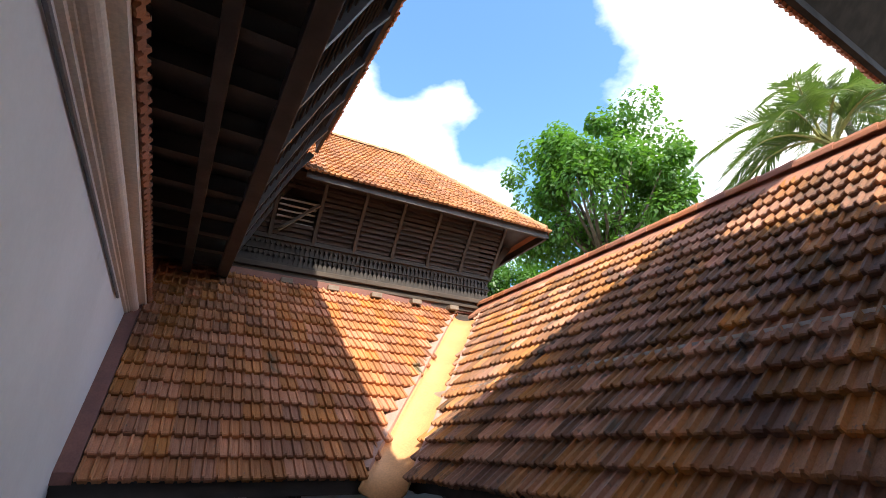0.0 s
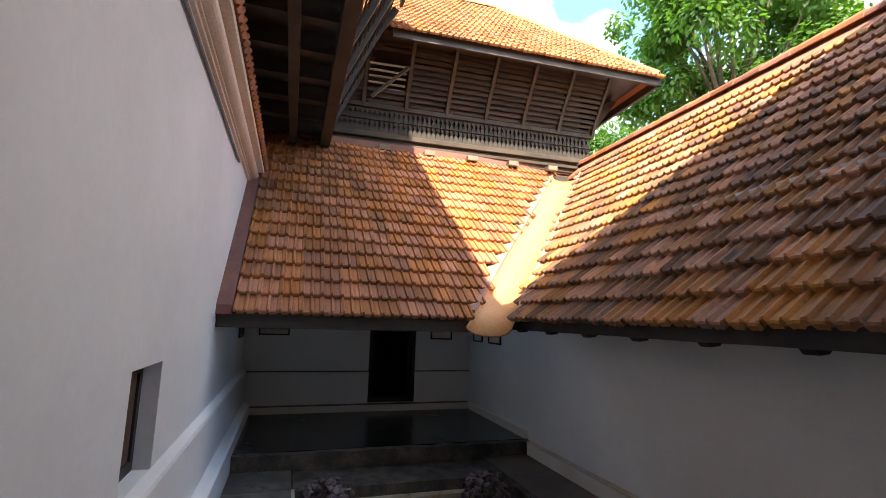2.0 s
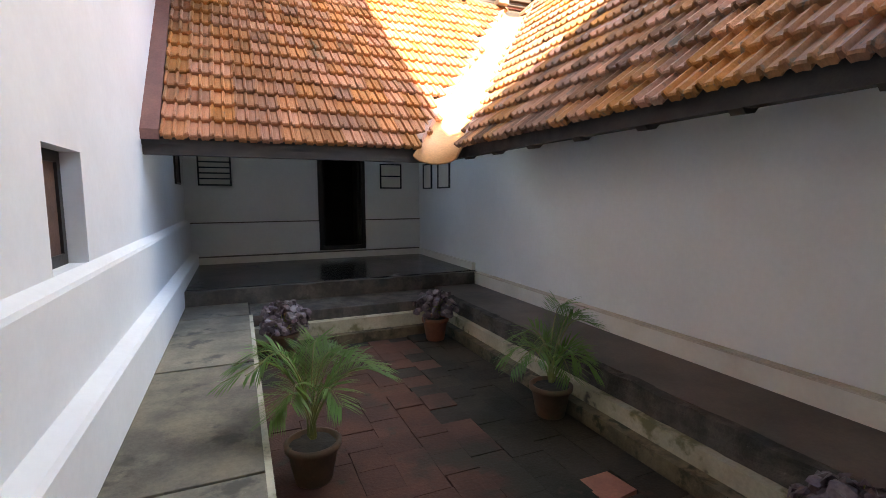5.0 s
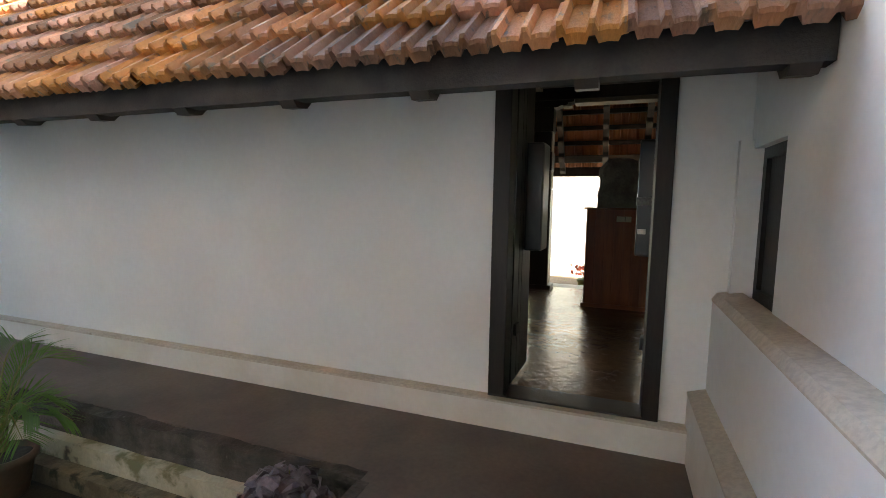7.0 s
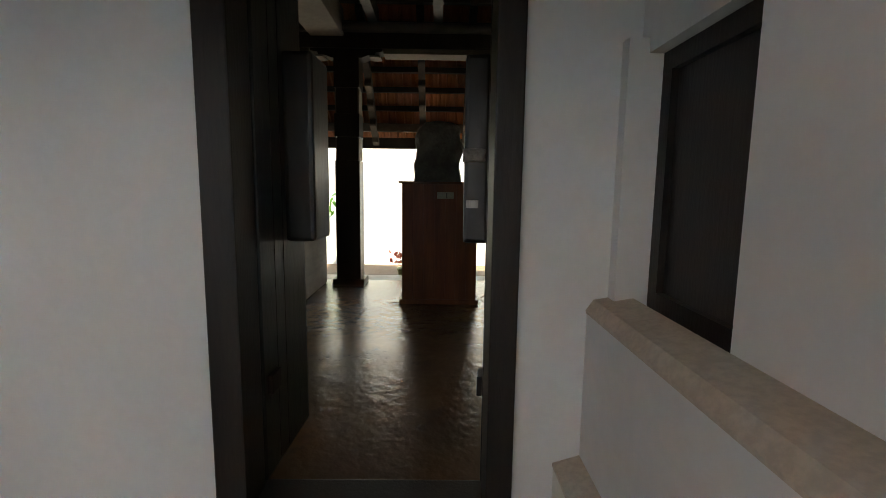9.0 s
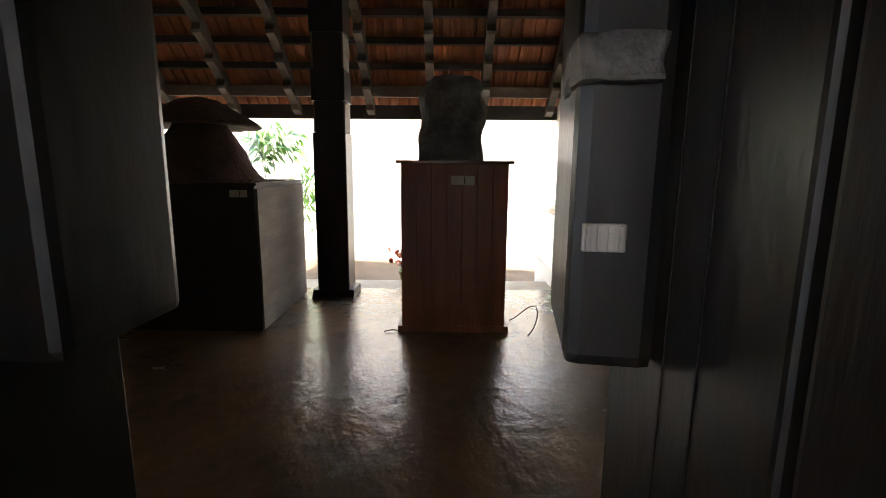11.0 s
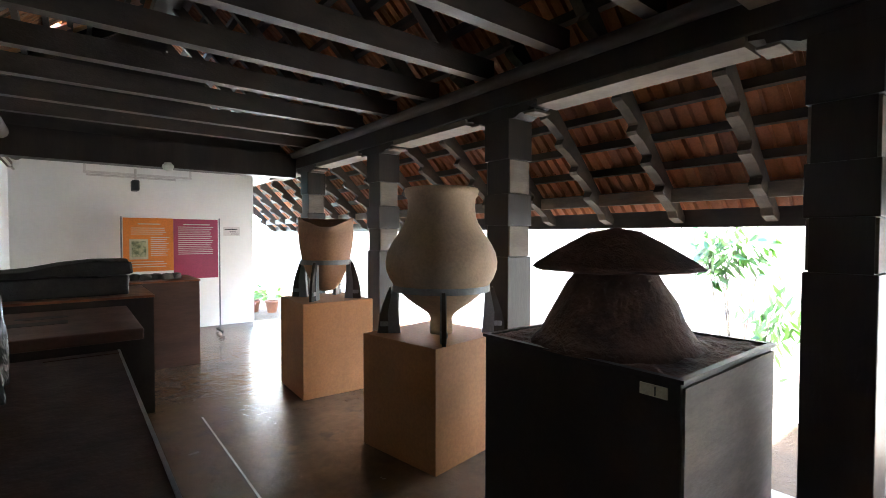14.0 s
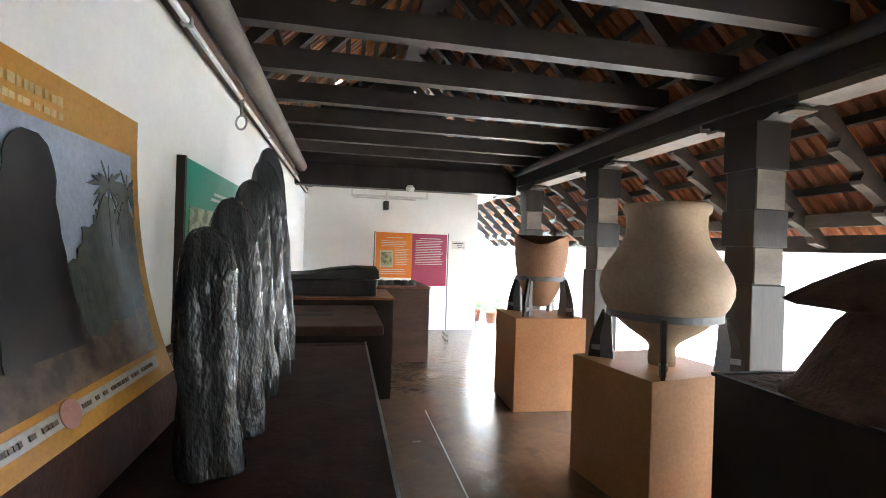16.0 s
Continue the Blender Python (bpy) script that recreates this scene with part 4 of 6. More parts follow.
prism(bm, ((-0.042, 0), (0.042, 0), (0.042, 0.05), (0.014, 0.11), (0.036, 0.16), (0.036, 0.27), (0.014, 0.33), (0.042, 0.38), (0.042, 0.42), (-0.042, 0.42), (-0.042, 0.38), (-0.014, 0.33), (-0.036, 0.27), (-0.036, 0.16), (-0.014, 0.11), (-0.042, 0.05)), "y", -0.105, -0.075)
slat = part("baluster", bm, PERF, upper)
slat.location = (X0 + 0.05, 0, 5.0)
k = 1
while X0 + 0.05 + k * 0.088 < X1 - 0.03:
    ob = new("baluster", slat.data)
    ob.parent = upper
    ob.location = (X0 + 0.05 + k * 0.088, 0, 5.0)
    k += 1
# leaning slatted wall
L0, L1 = Vector((0, -0.10, 5.52)), Vector((0, -0.78, 6.38))
ln = (L1 - L0).normalized()
for i in range(11):
    p = L0.lerp(L1, (i + 0.5) / 11)
    for j in range(8):
        a = X0 + j * 0.775 + 0.03
        if j == 2 and 2 < i < 9:
            continue
        bm = bmesh.new()
        beam(bm, (a, p.y, p.z), (a + 0.72, p.y, p.z), 0.012, 0.072)
        ob = part("louvre_slat", bm, LOUVRE, upper)
for j in range(9):
    x = X0 + j * 0.775
    pts = [(-0.16, 5.45), (-0.30, 5.72), (-0.50, 5.98), (-0.74, 6.26), (-0.86, 6.42)]
    bm = bmesh.new()
    prism(bm, pts + [(y + 0.07, z + 0.05) for y, z in pts[::-1]], "x", x - 0.03, x + 0.03)
    part("rib", bm, WOOD_BEAM, upper)
bm = bmesh.new()
beam(bm, (X0 + 2 * 0.775 + 0.12, -0.22, 5.58), (X0 + 3 * 0.775 - 0.05, -0.60, 6.05), 0.03, 0.06)
part("brace", bm, WOOD_LIGHT, upper)
# Slat colour raised to carry the sky light seen in these bays
PALE_SLAT = mat("pale_skylit_slat", (0.50, 0.50, 0.48), (0.34, 0.33, 0.31), 7.0, 0.8, 0.4, 60.0, stretch=(0.3, 1, 1))
for i in range(6):
    a = X0 + 2 * 0.775 + 0.05
    z = 5.66 + i * 0.085
    part("open_slat", beam(bmesh.new(), (a, -0.17 - i * 0.062, z), (a + 0.66, -0.17 - i * 0.062, z + 0.012 * (i % 2)), 0.05, 0.016), PALE_SLAT, upper, "open slat, pale for the sky light on it")
for i in range(5):
    for k in range(2):
        a = X0 + 1 * 0.775 + 0.22 + k * 0.24
        z = 5.72 + i * 0.082
        part("open_slat", beam(bmesh.new(), (a, -0.25 - i * 0.062, z), (a + 0.17, -0.25 - i * 0.062, z), 0.03, 0.018), PALE_SLAT, upper, "open slat, pale for the sky light on it")
part("eave_board", box(bmesh.new(), X0 + 1.9, 3.22, -1.10, -1.04, 6.26, 6.42), WOOD_BEAM, upper)
part("eave_board", box(bmesh.new(), 3.16, 3.22, -1.10, 3.0, 6.26, 6.42), WOOD_BEAM, upper)
part("soffit", boxes((X0, 3.18, -1.04, 0.2, 6.50, 6.53), (2.2, 3.18, 0.2, 3.6, 6.50, 6.53)), WOOD_BEAM, upper)
bm = bmesh.new()
prism(bm, ((X1 - 0.1, 5.0), (X1, 5.0), (X1 + 0.02, 5.5), (3.0, 6.4), (2.8, 6.4), (X1 - 0.1, 5.5)), "y", 0.0, 3.4)
part("side_slats", bm, LOUVRE, upper)
bm = bmesh.new()
prism(bm, ((-1.0, 6.47), (1.85, 9.32), (1.85, 9.27), (-1.0, 6.42)), "x", -4.2, 1.0)
part("roof_deck", bm, WOOD_BEAM, upper)
inv = UPPER.inverted()
ux, uy = UPPER.to_3x3() @ Vector((1, 0, 0)), UPPER.to_3x3() @ Vector((0, 1, 1.0))


def on_upper(p):
    q = inv @ p
    return q.x < 3.24 - (q.y + 1.15) * 0.775 and q.x > -2.6 - (q.y + 1.15)


roof_slope(upper, UPPER @ Vector((-4.2, -1.15, 6.38)), ux, uy, 36, 16, TILE_FAR, on_upper, lambda p: p.z < 8.0, 11)
bm = bmesh.new()
for a in (bm,):
    vs = [a.verts.new(q) for q in ((3.22, -1.12, 6.40), (0.95, 1.80, 9.27), (0.95, 1.90, 9.27), (3.22, 4.6, 6.40), (3.22, -1.12, 6.34), (3.22, 4.6, 6.34))]
    a.faces.new((vs[0], vs[3], vs[2], vs[1]))
    a.faces.new((vs[0], vs[1], vs[4]))
    a.faces.new((vs[0], vs[4], vs[5], vs[3]))
    a.faces.new((vs[4], vs[1], vs[2], vs[5]))
    a.faces.new((vs[3], vs[5], vs[2]))
part("hip_slope", bm, TILE_FAR, upper)
ridge_cap(upper, Vector((3.2, -1.1, 6.45)), Vector((0.95, 1.8, 9.35)), TILE_FAR)
ridge_cap(upper, Vector((-4.2, 1.82, 9.36)), Vector((0.95, 1.82, 9.36)), TILE_FAR)

# ---- overhanging wing above the side wall ----
wing = thing("overhanging_wing", pose(0, 0, 0), "dark wooden overhanging storey above the tall side wall", "building", kind="structure")
for i in range(40):
    y = -0.5 + i * 0.212
    ob = new("eave_tile", tile_mesh(TILE))
    ob.parent = wing
    ob.matrix_world = Matrix.Translation((LX + 0.185, y, 3.725)) @ Matrix((Vector((0, 1, 0)), Vector((-0.8, 0, 0.6)), Vector((0.6, 0, 0.8)))).transposed().to_4x4()
# Wall above the cornice takes the near-black colour for shade under the wing
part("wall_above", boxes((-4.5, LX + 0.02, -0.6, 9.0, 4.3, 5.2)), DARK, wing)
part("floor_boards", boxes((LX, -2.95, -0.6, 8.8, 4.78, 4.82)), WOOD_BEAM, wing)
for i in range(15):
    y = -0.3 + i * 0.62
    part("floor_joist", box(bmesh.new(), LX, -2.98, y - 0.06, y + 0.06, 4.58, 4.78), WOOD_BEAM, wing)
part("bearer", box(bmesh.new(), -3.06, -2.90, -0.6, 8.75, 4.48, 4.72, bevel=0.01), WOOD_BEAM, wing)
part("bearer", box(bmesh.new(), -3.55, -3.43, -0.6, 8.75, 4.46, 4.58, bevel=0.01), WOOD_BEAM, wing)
# Near-black sheet behind the louvres stands in for the dark inside
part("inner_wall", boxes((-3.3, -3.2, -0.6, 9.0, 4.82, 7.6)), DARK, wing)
M0, M1 = Vector((-2.95, 0, 4.85)), Vector((-2.15, 0, 6.55))
for i in range(14):
    p = M0.lerp(M1, (i + 0.5) / 14)
    for j in range(11):
        a = -0.45 + j * 0.82
        part("louvre_slat", beam(bmesh.new(), (p.x, a, p.z), (p.x, a + 0.72, p.z), 0.012, 0.085), LOUVRE, wing)
for j in range(12):
    y = -0.49 + j * 0.82
    pts = [(-2.92, 4.72), (-2.72, 5.15), (-2.48, 5.7), (-2.25, 6.2), (-2.0, 6.62)]
    part("rib", prism(bmesh.new(), pts + [(x - 0.09, z + 0.06) for x, z in pts[::-1]], "y", y - 0.035, y + 0.035), WOOD_BEAM, wing)
part("eave_board", boxes((-2.0, -1.95, -2.0, 7.66, 6.68, 6.86)), WOOD_BEAM, wing)
part("roof_deck", prism(bmesh.new(), ((-1.94, 6.88), (-5.6, 9.9), (-5.6, 9.84), (-1.94, 6.80)), "y", -2.0, 7.66), WOOD_BEAM, wing)
part("roof_deck", prism(bmesh.new(), ((-1.94, 6.88), (-5.6, 9.9), (-5.6, 9.84), (-1.94, 6.80)), "y", 7.66, 11.5), WOOD_BEAM, wing).location = (-0.9, 0, -0.02)
roof_slope(wing, (-1.90, -2.0, 6.90), (0, 1, 0), (-1, 0, 0.825), 45, 2, TILE, lambda p: p.y < 7.6, lambda p: True, 13)

# ---- wing behind, whose eave shades the court ----
south = thing("near_wing", pose(0, 0, 0), "tall wing with a deep tiled eave over the near corridor", "building", kind="structure")
# Wall and soffit get their shade from near-black colours
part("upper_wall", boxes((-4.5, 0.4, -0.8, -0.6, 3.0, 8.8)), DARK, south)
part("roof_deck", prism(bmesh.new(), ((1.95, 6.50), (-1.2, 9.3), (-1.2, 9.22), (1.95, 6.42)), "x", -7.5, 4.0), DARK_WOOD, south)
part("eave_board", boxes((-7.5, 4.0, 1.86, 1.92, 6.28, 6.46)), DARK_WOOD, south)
roof_slope(south, (4.0, 1.99, 6.52), (-1, 0, 0), (0, -1, 0.89), 54, 1, TILE, lambda p: True, lambda p: p.x > 0, 17)

# ---- hall exhibits ----
CLAY = mat("pale_fired_clay", (0.42, 0.30, 0.20), (0.33, 0.24, 0.165), 2.5, 0.75, 0.3, 50.0, stain=((0.20, 0.16, 0.12), 3.0, 0.62))
CLAY_RED = mat("reddish_fired_clay", (0.42, 0.23, 0.13), (0.33, 0.18, 0.11), 3.0, 0.75, 0.3, 50.0)
PLINTH = mat("terracotta_painted_plinth", (0.46, 0.205, 0.072), (0.38, 0.170, 0.060), 1.5, 0.6, 0.15, 45.0)
LATERITE = mat("dark_laterite_stone", (0.125, 0.062, 0.045), (0.075, 0.042, 0.034), 6.0, 0.85, 1.0, 30.0, relief=0.014)
GRANITE = mat("dark_grey_granite", (0.20, 0.195, 0.175), (0.12, 0.115, 0.105), 6.0, 0.8, 0.9, 40.0, relief=0.012)
SOOTY = mat("sooty_black_stone", (0.040, 0.037, 0.034), (0.022, 0.020, 0.019), 5.0, 0.6, 0.8, 30.0, relief=0.012)
MENHIR = mat("glossy_grey_painted_stone", (0.085, 0.088, 0.093), (0.040, 0.042, 0.045), 6.0, 0.23, 0.9, 24.0, stretch=(1, 1, 0.45), relief=0.020, rough_var=0.08)
TABLE_RED = mat("dark_red_brown_table_top", (0.072, 0.032, 0.022), (0.046, 0.022, 0.017), 7.0, 0.6, 0.5, 34.0, relief=0.006, wear=((0.13, 0.075, 0.055), 16.0, 0.69), spec=0.3)
LID_RED = mat("dull_red_brown_lid", (0.125, 0.055, 0.035), (0.085, 0.038, 0.026), 6.0, 0.55, 0.4, 40.0, relief=0.005)
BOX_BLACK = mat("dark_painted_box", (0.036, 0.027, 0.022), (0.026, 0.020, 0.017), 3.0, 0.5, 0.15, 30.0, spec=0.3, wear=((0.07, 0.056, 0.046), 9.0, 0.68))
TAG = mat("cream_label_card", (0.58, 0.53, 0.40), (0.50, 0.45, 0.33), 9.0, 0.6, 0.1, 80.0)
FLAT_BLACK = mat("flat_black", (0.02, 0.02, 0.02), (0.03, 0.03, 0.03), 5.0, 0.6, 0.0)
OCHRE = mat("ochre_print", (0.56, 0.27, 0.035), (0.50, 0.24, 0.03), 2.0, 0.5, 0.05)
PRINT_SKY = mat("grey_blue_print", (0.36, 0.41, 0.50), (0.27, 0.31, 0.40), 2.6, 0.5, 0.02)
PRINT_DARK = mat("near_black_print", (0.012, 0.010, 0.010), (0.030, 0.025, 0.023), 14.0, 0.35, 0.02)
PRINT_EARTH = mat("brown_earth_print", (0.15, 0.095, 0.060), (0.05, 0.036, 0.028), 14.0, 0.5, 0.02)
PRINT_CREAM = mat("cream_print", (0.62, 0.46, 0.22), (0.56, 0.41, 0.19), 5.0, 0.4, 0.02)
PRINT_GREY = mat("pale_grey_print", (0.42, 0.40, 0.37), (0.36, 0.34, 0.32), 5.0, 0.4, 0.02)
PRINT_GREEN = mat("dark_green_print", (0.035, 0.042, 0.034), (0.075, 0.085, 0.07), 24.0, 0.5, 0.02)
PRINT_WHITE = mat("pale_print", (0.66, 0.64, 0.60), (0.60, 0.58, 0.55), 5.0, 0.35, 0.02)
GREEN = mat("green_print", (0.02, 0.27, 0.17), (0.018, 0.24, 0.15), 2.0, 0.35, 0.02)
PHOTO = mat("woodland_print", (0.46, 0.46, 0.30), (0.10, 0.12, 0.06), 16.0, 0.35, 0.02, 60.0)
ORANGE = mat("orange_print", (0.78, 0.24, 0.03), (0.72, 0.21, 0.025), 2.0, 0.4, 0.02)
MAGENTA = mat("magenta_print", (0.40, 0.045, 0.115), (0.36, 0.04, 0.10), 2.0, 0.4, 0.02)
SEAL = mat("faded_red_print", (0.50, 0.22, 0.18), (0.45, 0.20, 0.17), 4.0, 0.35, 0.02)
CABLE = mat("brown_rope", (0.22, 0.11, 0.07), (0.15, 0.08, 0.055), 30.0, 0.8, 0.3, 90.0)


def stone_shape(w, d, h, taper, seed, n=22, rings=22, lump=0.16, flat=0.0):
    """An upright, uneven stone with a rounded head."""
    bm = bmesh.new()
    rr = []
    for j in range(rings + 1):
        t = j / rings
        s = (1 - taper * t) * math.sqrt(max(0.0, 1 - max(0.0, (t - 0.80) / 0.205) ** 2.2)) if t < 1 else 0.06
        ring = []
        for i in range(n):
            a = 6.28318 * i / n
            ca, sa = math.cos(a), math.sin(a)
            e = (abs(ca) ** 3 + abs(sa) ** 3) ** (-1 / 3) * (1 - flat) + flat
            q = Vector((ca * 1.3 + seed, sa * 1.3, t * h * 3.0))
            k = 1 + lump * noise.noise(q) + lump * 0.5 * noise.noise(q * 3.1)
            ring.append(bm.verts.new((w / 2 * ca * e * s * k, d / 2 * sa * e * s * k, t * h)))
        rr.append(ring)
    for a, b in zip(rr, rr[1:]):
        for i in range(n):
            bm.faces.new((a[i], a[(i + 1) % n], b[(i + 1) % n], b[i]))
    bm.faces.new(rr[0][::-1])
    bm.faces.new(rr[-1])
    return bm


def label_card(parent, m):
    c = part("label_card", box(bmesh.new(), -0.055, 0.055, -0.004, 0.004, -0.023, 0.023, bevel=0.002), TAG, parent, "cream label card")
    c.matrix_local = m
    ink = part("printed_line", boxes((0.006, 0.011, -0.006, -0.0045, -0.018, 0.018)), FLAT_BLACK, c)
    return c


# stone on a panelled pedestal
ped = thing("wooden_pedestal", pose(2.86, 0.115, 0), "tall red-brown panelled wooden display pedestal on the hall floor", "pedestal")
part("body", box(bmesh.new(), 0.01, 0.62, 0.01, 0.69, 0.0, 1.10), WOOD_RED, ped)
part("plinth", box(bmesh.new(), -0.015, 0.63, -0.015, 0.715, 0.0, 0.045, bevel=0.006), WOOD_RED, ped)
part("top", box(bmesh.new(), -0.02, 0.64, -0.02, 0.72, 1.10, 1.12, bevel=0.004), WOOD_POLISH, ped, "polished brown top board")
for i in range(7):
    part("plank", box(bmesh.new(), -0.004, 0.010, 0.012 + i * 0.0967, 0.012 + i * 0.0967 + 0.0925, 0.045, 1.098, bevel=0.003), WOOD_RED, ped)
label_card(ped, pose(-0.010, 0.30, 0.998, 0, 0, -90) @ Matrix.Diagonal((1.36, 1.0, 1.3, 1.0)))
st = tagged(part("carved_stone", stone_shape(0.26, 0.44, 0.57, 0.02, 3.0, 26, 26, 0.13), GRANITE), "rough dark granite slab standing on the wooden pedestal", "stone")
for v in st.data.vertices:
    for y, z, r, k in ((0.19, 0.50, 0.10, 0.05), (0.20, 0.30, 0.12, 0.025), (-0.21, 0.42, 0.09, 0.035), (-0.20, 0.15, 0.10, 0.02)):
        near_by = max(0.0, 1 - math.hypot(v.co.y - y, v.co.z - z) / r)
        v.co.y -= math.copysign(k * near_by, y)
st.matrix_world = pose(3.16, 0.485, 1.12)

bm = bmesh.new()
for k, dz in enumerate((0.018,)):
    tube(bm, [(3.10 - 0.30 * s, 0.085 - 0.16 * math.sin(s * 2.6) - dz * 1.5, 0.006 + (0.17 + dz) * math.sin(math.pi * s) ** 1.4 * (1 - 0.45 * s)) for s in np.linspace(0, 1, 14)], 0.0045, 6)
tagged(part("rope", bm, CABLE, None, smooth=True), "loose brown rope end hanging behind the pedestal", "rope")
bm = bmesh.new()
tube(bm, [(2.84 + 0.02 * math.sin(q * 1.7), 0.92 - 0.09 * q, 0.006 + 0.006 * math.sin(q * 3)) for q in np.linspace(0, 1.6, 12)], 0.004, 6)

tagged(part("rope", bm, CABLE, None, smooth=True), "loose brown rope end on the hall floor", "rope")

# umbrella stone on its box
bx = thing("display_box", pose(2.83, 1.72, 0), "large dark-painted display box with earth on top", "display box")
part("body", box(bmesh.new(), 0.0, 0.96, 0.0, 1.04, 0.0, 0.955, bevel=0.006), BOX_BLACK, bx)
# One side carries a paler board than the dark body
part("side_panel", box(bmesh.new(), 0.012, 0.955, -0.012, -0.001, 0.01, 0.935), WOOD_LIGHT, bx, "pale grey side board")
part("rim", boxes((-0.01, 0.02, -0.015, 1.05, 0.955, 0.97), (0.94, 0.97, -0.015, 1.05, 0.955, 0.97), (0.02, 0.94, -0.015, 0.015, 0.955, 0.97), (0.02, 0.94, 1.02, 1.05, 0.955, 0.97)), BOX_BLACK, bx)
bm = bmesh.new()
bmesh.ops.create_grid(bm, x_segments=40, y_segments=40, size=0.46)
for v in bm.verts:
    r = math.hypot(v.co.x, v.co.y)
    v.co = Vector((v.co.x + 0.48, v.co.y * 1.08 + 0.52, 0.959 + 0.02 * max(0, 1 - r / 0.5) + 0.016 * abs(noise.noise(v.co * 9)) + 0.008 * noise.noise(v.co * 30)))
part("earth", bm, LATERITE, bx, "lumpy brown earth layer")
label_card(bx, pose(-0.006, 0.10, 0.905, 0, 0, -90))
um = thing("umbrella_stone", pose(3.225, 2.235, 0.983), "megalithic umbrella stone of dark laterite on its display box", "umbrella stone")
part("dome", roughen(lathe(bmesh.new(), ((0.42, -0.022), (0.37, 0.025), (0.325, 0.10), (0.285, 0.19), (0.235, 0.28), (0.185, 0.35), (0.16, 0.39)), 40), 0.012, 14.0), LATERITE, um, smooth=True)
part("cap", roughen(lathe(bmesh.new(), ((0.16, 0.375), (0.33, 0.36), (0.395, 0.352), (0.408, 0.362), (0.385, 0.382), (0.31, 0.43), (0.22, 0.485), (0.12, 0.535), (0.03, 0.555)), 44), 0.010, 12.0), LATERITE, um, smooth=True)


def urn_stand(parent, ring_r, ring_z, legs_at, depth):
    bm = bmesh.new()
    n = 36
    for r0, r1 in ((ring_r, ring_r + 0.02),):
        vs = [[bm.verts.new((r * math.cos(6.28318 * i / n), r * math.sin(6.28318 * i / n), z)) for i in range(n)] for r, z in ((r0, ring_z - 0.022), (r1, ring_z - 0.022), (r1, ring_z + 0.022), (r0, ring_z + 0.022))]
        for a in range(4):
            for i in range(n):
                bm.faces.new((vs[a][i], vs[a][(i + 1) % n], vs[(a + 1) % 4][(i + 1) % n], vs[(a + 1) % 4][i]))
    part("ring", bm, PAINT_GREY, parent, "grey steel ring")
    for a in legs_at:
        bm = bmesh.new()
        prism(bm, ((ring_r - 0.035, 0.0), (ring_r + 0.05, 0.0), (ring_r + 0.055, ring_z * 0.45), (ring_r + 0.02, ring_z), (ring_r - 0.015, ring_z), (ring_r - 0.02, ring_z * 0.5)), "y", -0.02, 0.02)
        leg = part("leg", bm, PAINT_GREY, parent, "grey steel leg")
        leg.matrix_local = pose(0, 0, 0, 0, 0, a)
        bm = bmesh.new()
        prism(bm, [(ring_r + 0.045 + 0.085 * math.sin(math.pi * (0.5 + 0.5 * t)) * (1 if t < 1 else 0), ring_z * t) for t in (0, 0.2, 0.4, 0.6, 0.8, 1.0)] + [(ring_r + 0.03, ring_z), (ring_r + 0.03, 0)], "y", -0.012, 0.012)
        fin = part("fin", bm, WOOD_BEAM, leg, "curved dark side fin")
        part("bracket", box(bmesh.new(), ring_r + 0.05, ring_r + 0.11, -0.025, 0.025, 0.05, 0.085, bevel=0.006), METAL_GREY, leg, "galvanised bracket")


u1 = thing("plinth_block", pose(3.125, 3.61, 0, 0, 0, 9.0), "terracotta-painted square plinth under a clay urn", "plinth", "urn plinths")
part("body", box(bmesh.new(), -0.36, 0.36, -0.36, 0.36, 0.0, 0.80, bevel=0.006), PLINTH, u1)
u2 = thing("plinth_block", pose(3.07, 5.33, 0, 0, 0, -3.0), "terracotta-painted square plinth under a broken clay urn", "plinth", "urn plinths")
part("body", box(bmesh.new(), -0.35, 0.35, -0.34, 0.34, 0.0, 0.88, bevel=0.006), PLINTH, u2)
ut = thing("clay_urn", pose(3.17, 3.58, 0.80), "large pale burial urn of fired clay held in a steel stand", "urn")
bm = lathe(bmesh.new(), ((0.082, 0.0), (0.085, 0.04), (0.080, 0.11), (0.10, 0.145), (0.155, 0.185), (0.215, 0.225), (0.28, 0.28), (0.335, 0.335), (0.375, 0.40), (0.398, 0.46), (0.402, 0.515), (0.388, 0.585), (0.352, 0.655), (0.308, 0.72), (0.268, 0.785), (0.248, 0.84), (0.242, 0.90), (0.245, 0.965), (0.262, 0.985), (0.268, 1.015), (0.264, 1.035), (0.245, 1.04), (0.225, 1.01), (0.215, 0.9), (0.225, 0.84), (0.10, 0.80)), 56)
part("vessel", bm, CLAY, ut, smooth=True)
urn_stand(ut, 0.330, 0.33, (-126, -36, 54, 144), 0)
ub = thing("broken_clay_urn", pose(3.08, 5.34, 0.88), "reddish burial urn with a broken rim in a steel stand", "urn")
prof = ((0.05, 0.07), (0.09, 0.09), (0.15, 0.16), (0.20, 0.27), (0.235, 0.38), (0.262, 0.52), (0.272, 0.64), (0.268, 0.75), (0.275, 0.80), (0.255, 0.80), (0.245, 0.70), (0.22, 0.4), (0.05, 0.3))
bm = lathe(bmesh.new(), prof, 44)
for v in bm.verts:
    a = math.atan2(v.co.y, v.co.x)
    cut = 0.80 - max(0.0, math.cos(a + 2.0)) ** 3 * 0.10 - 0.015 * noise.noise((a * 3, 0, 0))
    v.co.z = min(v.co.z, cut) if v.co.z > 0.62 else v.co.z
part("vessel", bm, CLAY_RED, ub, smooth=True)
urn_stand(ub, 0.235, 0.36, (-138, -48, 42, 132), 0)

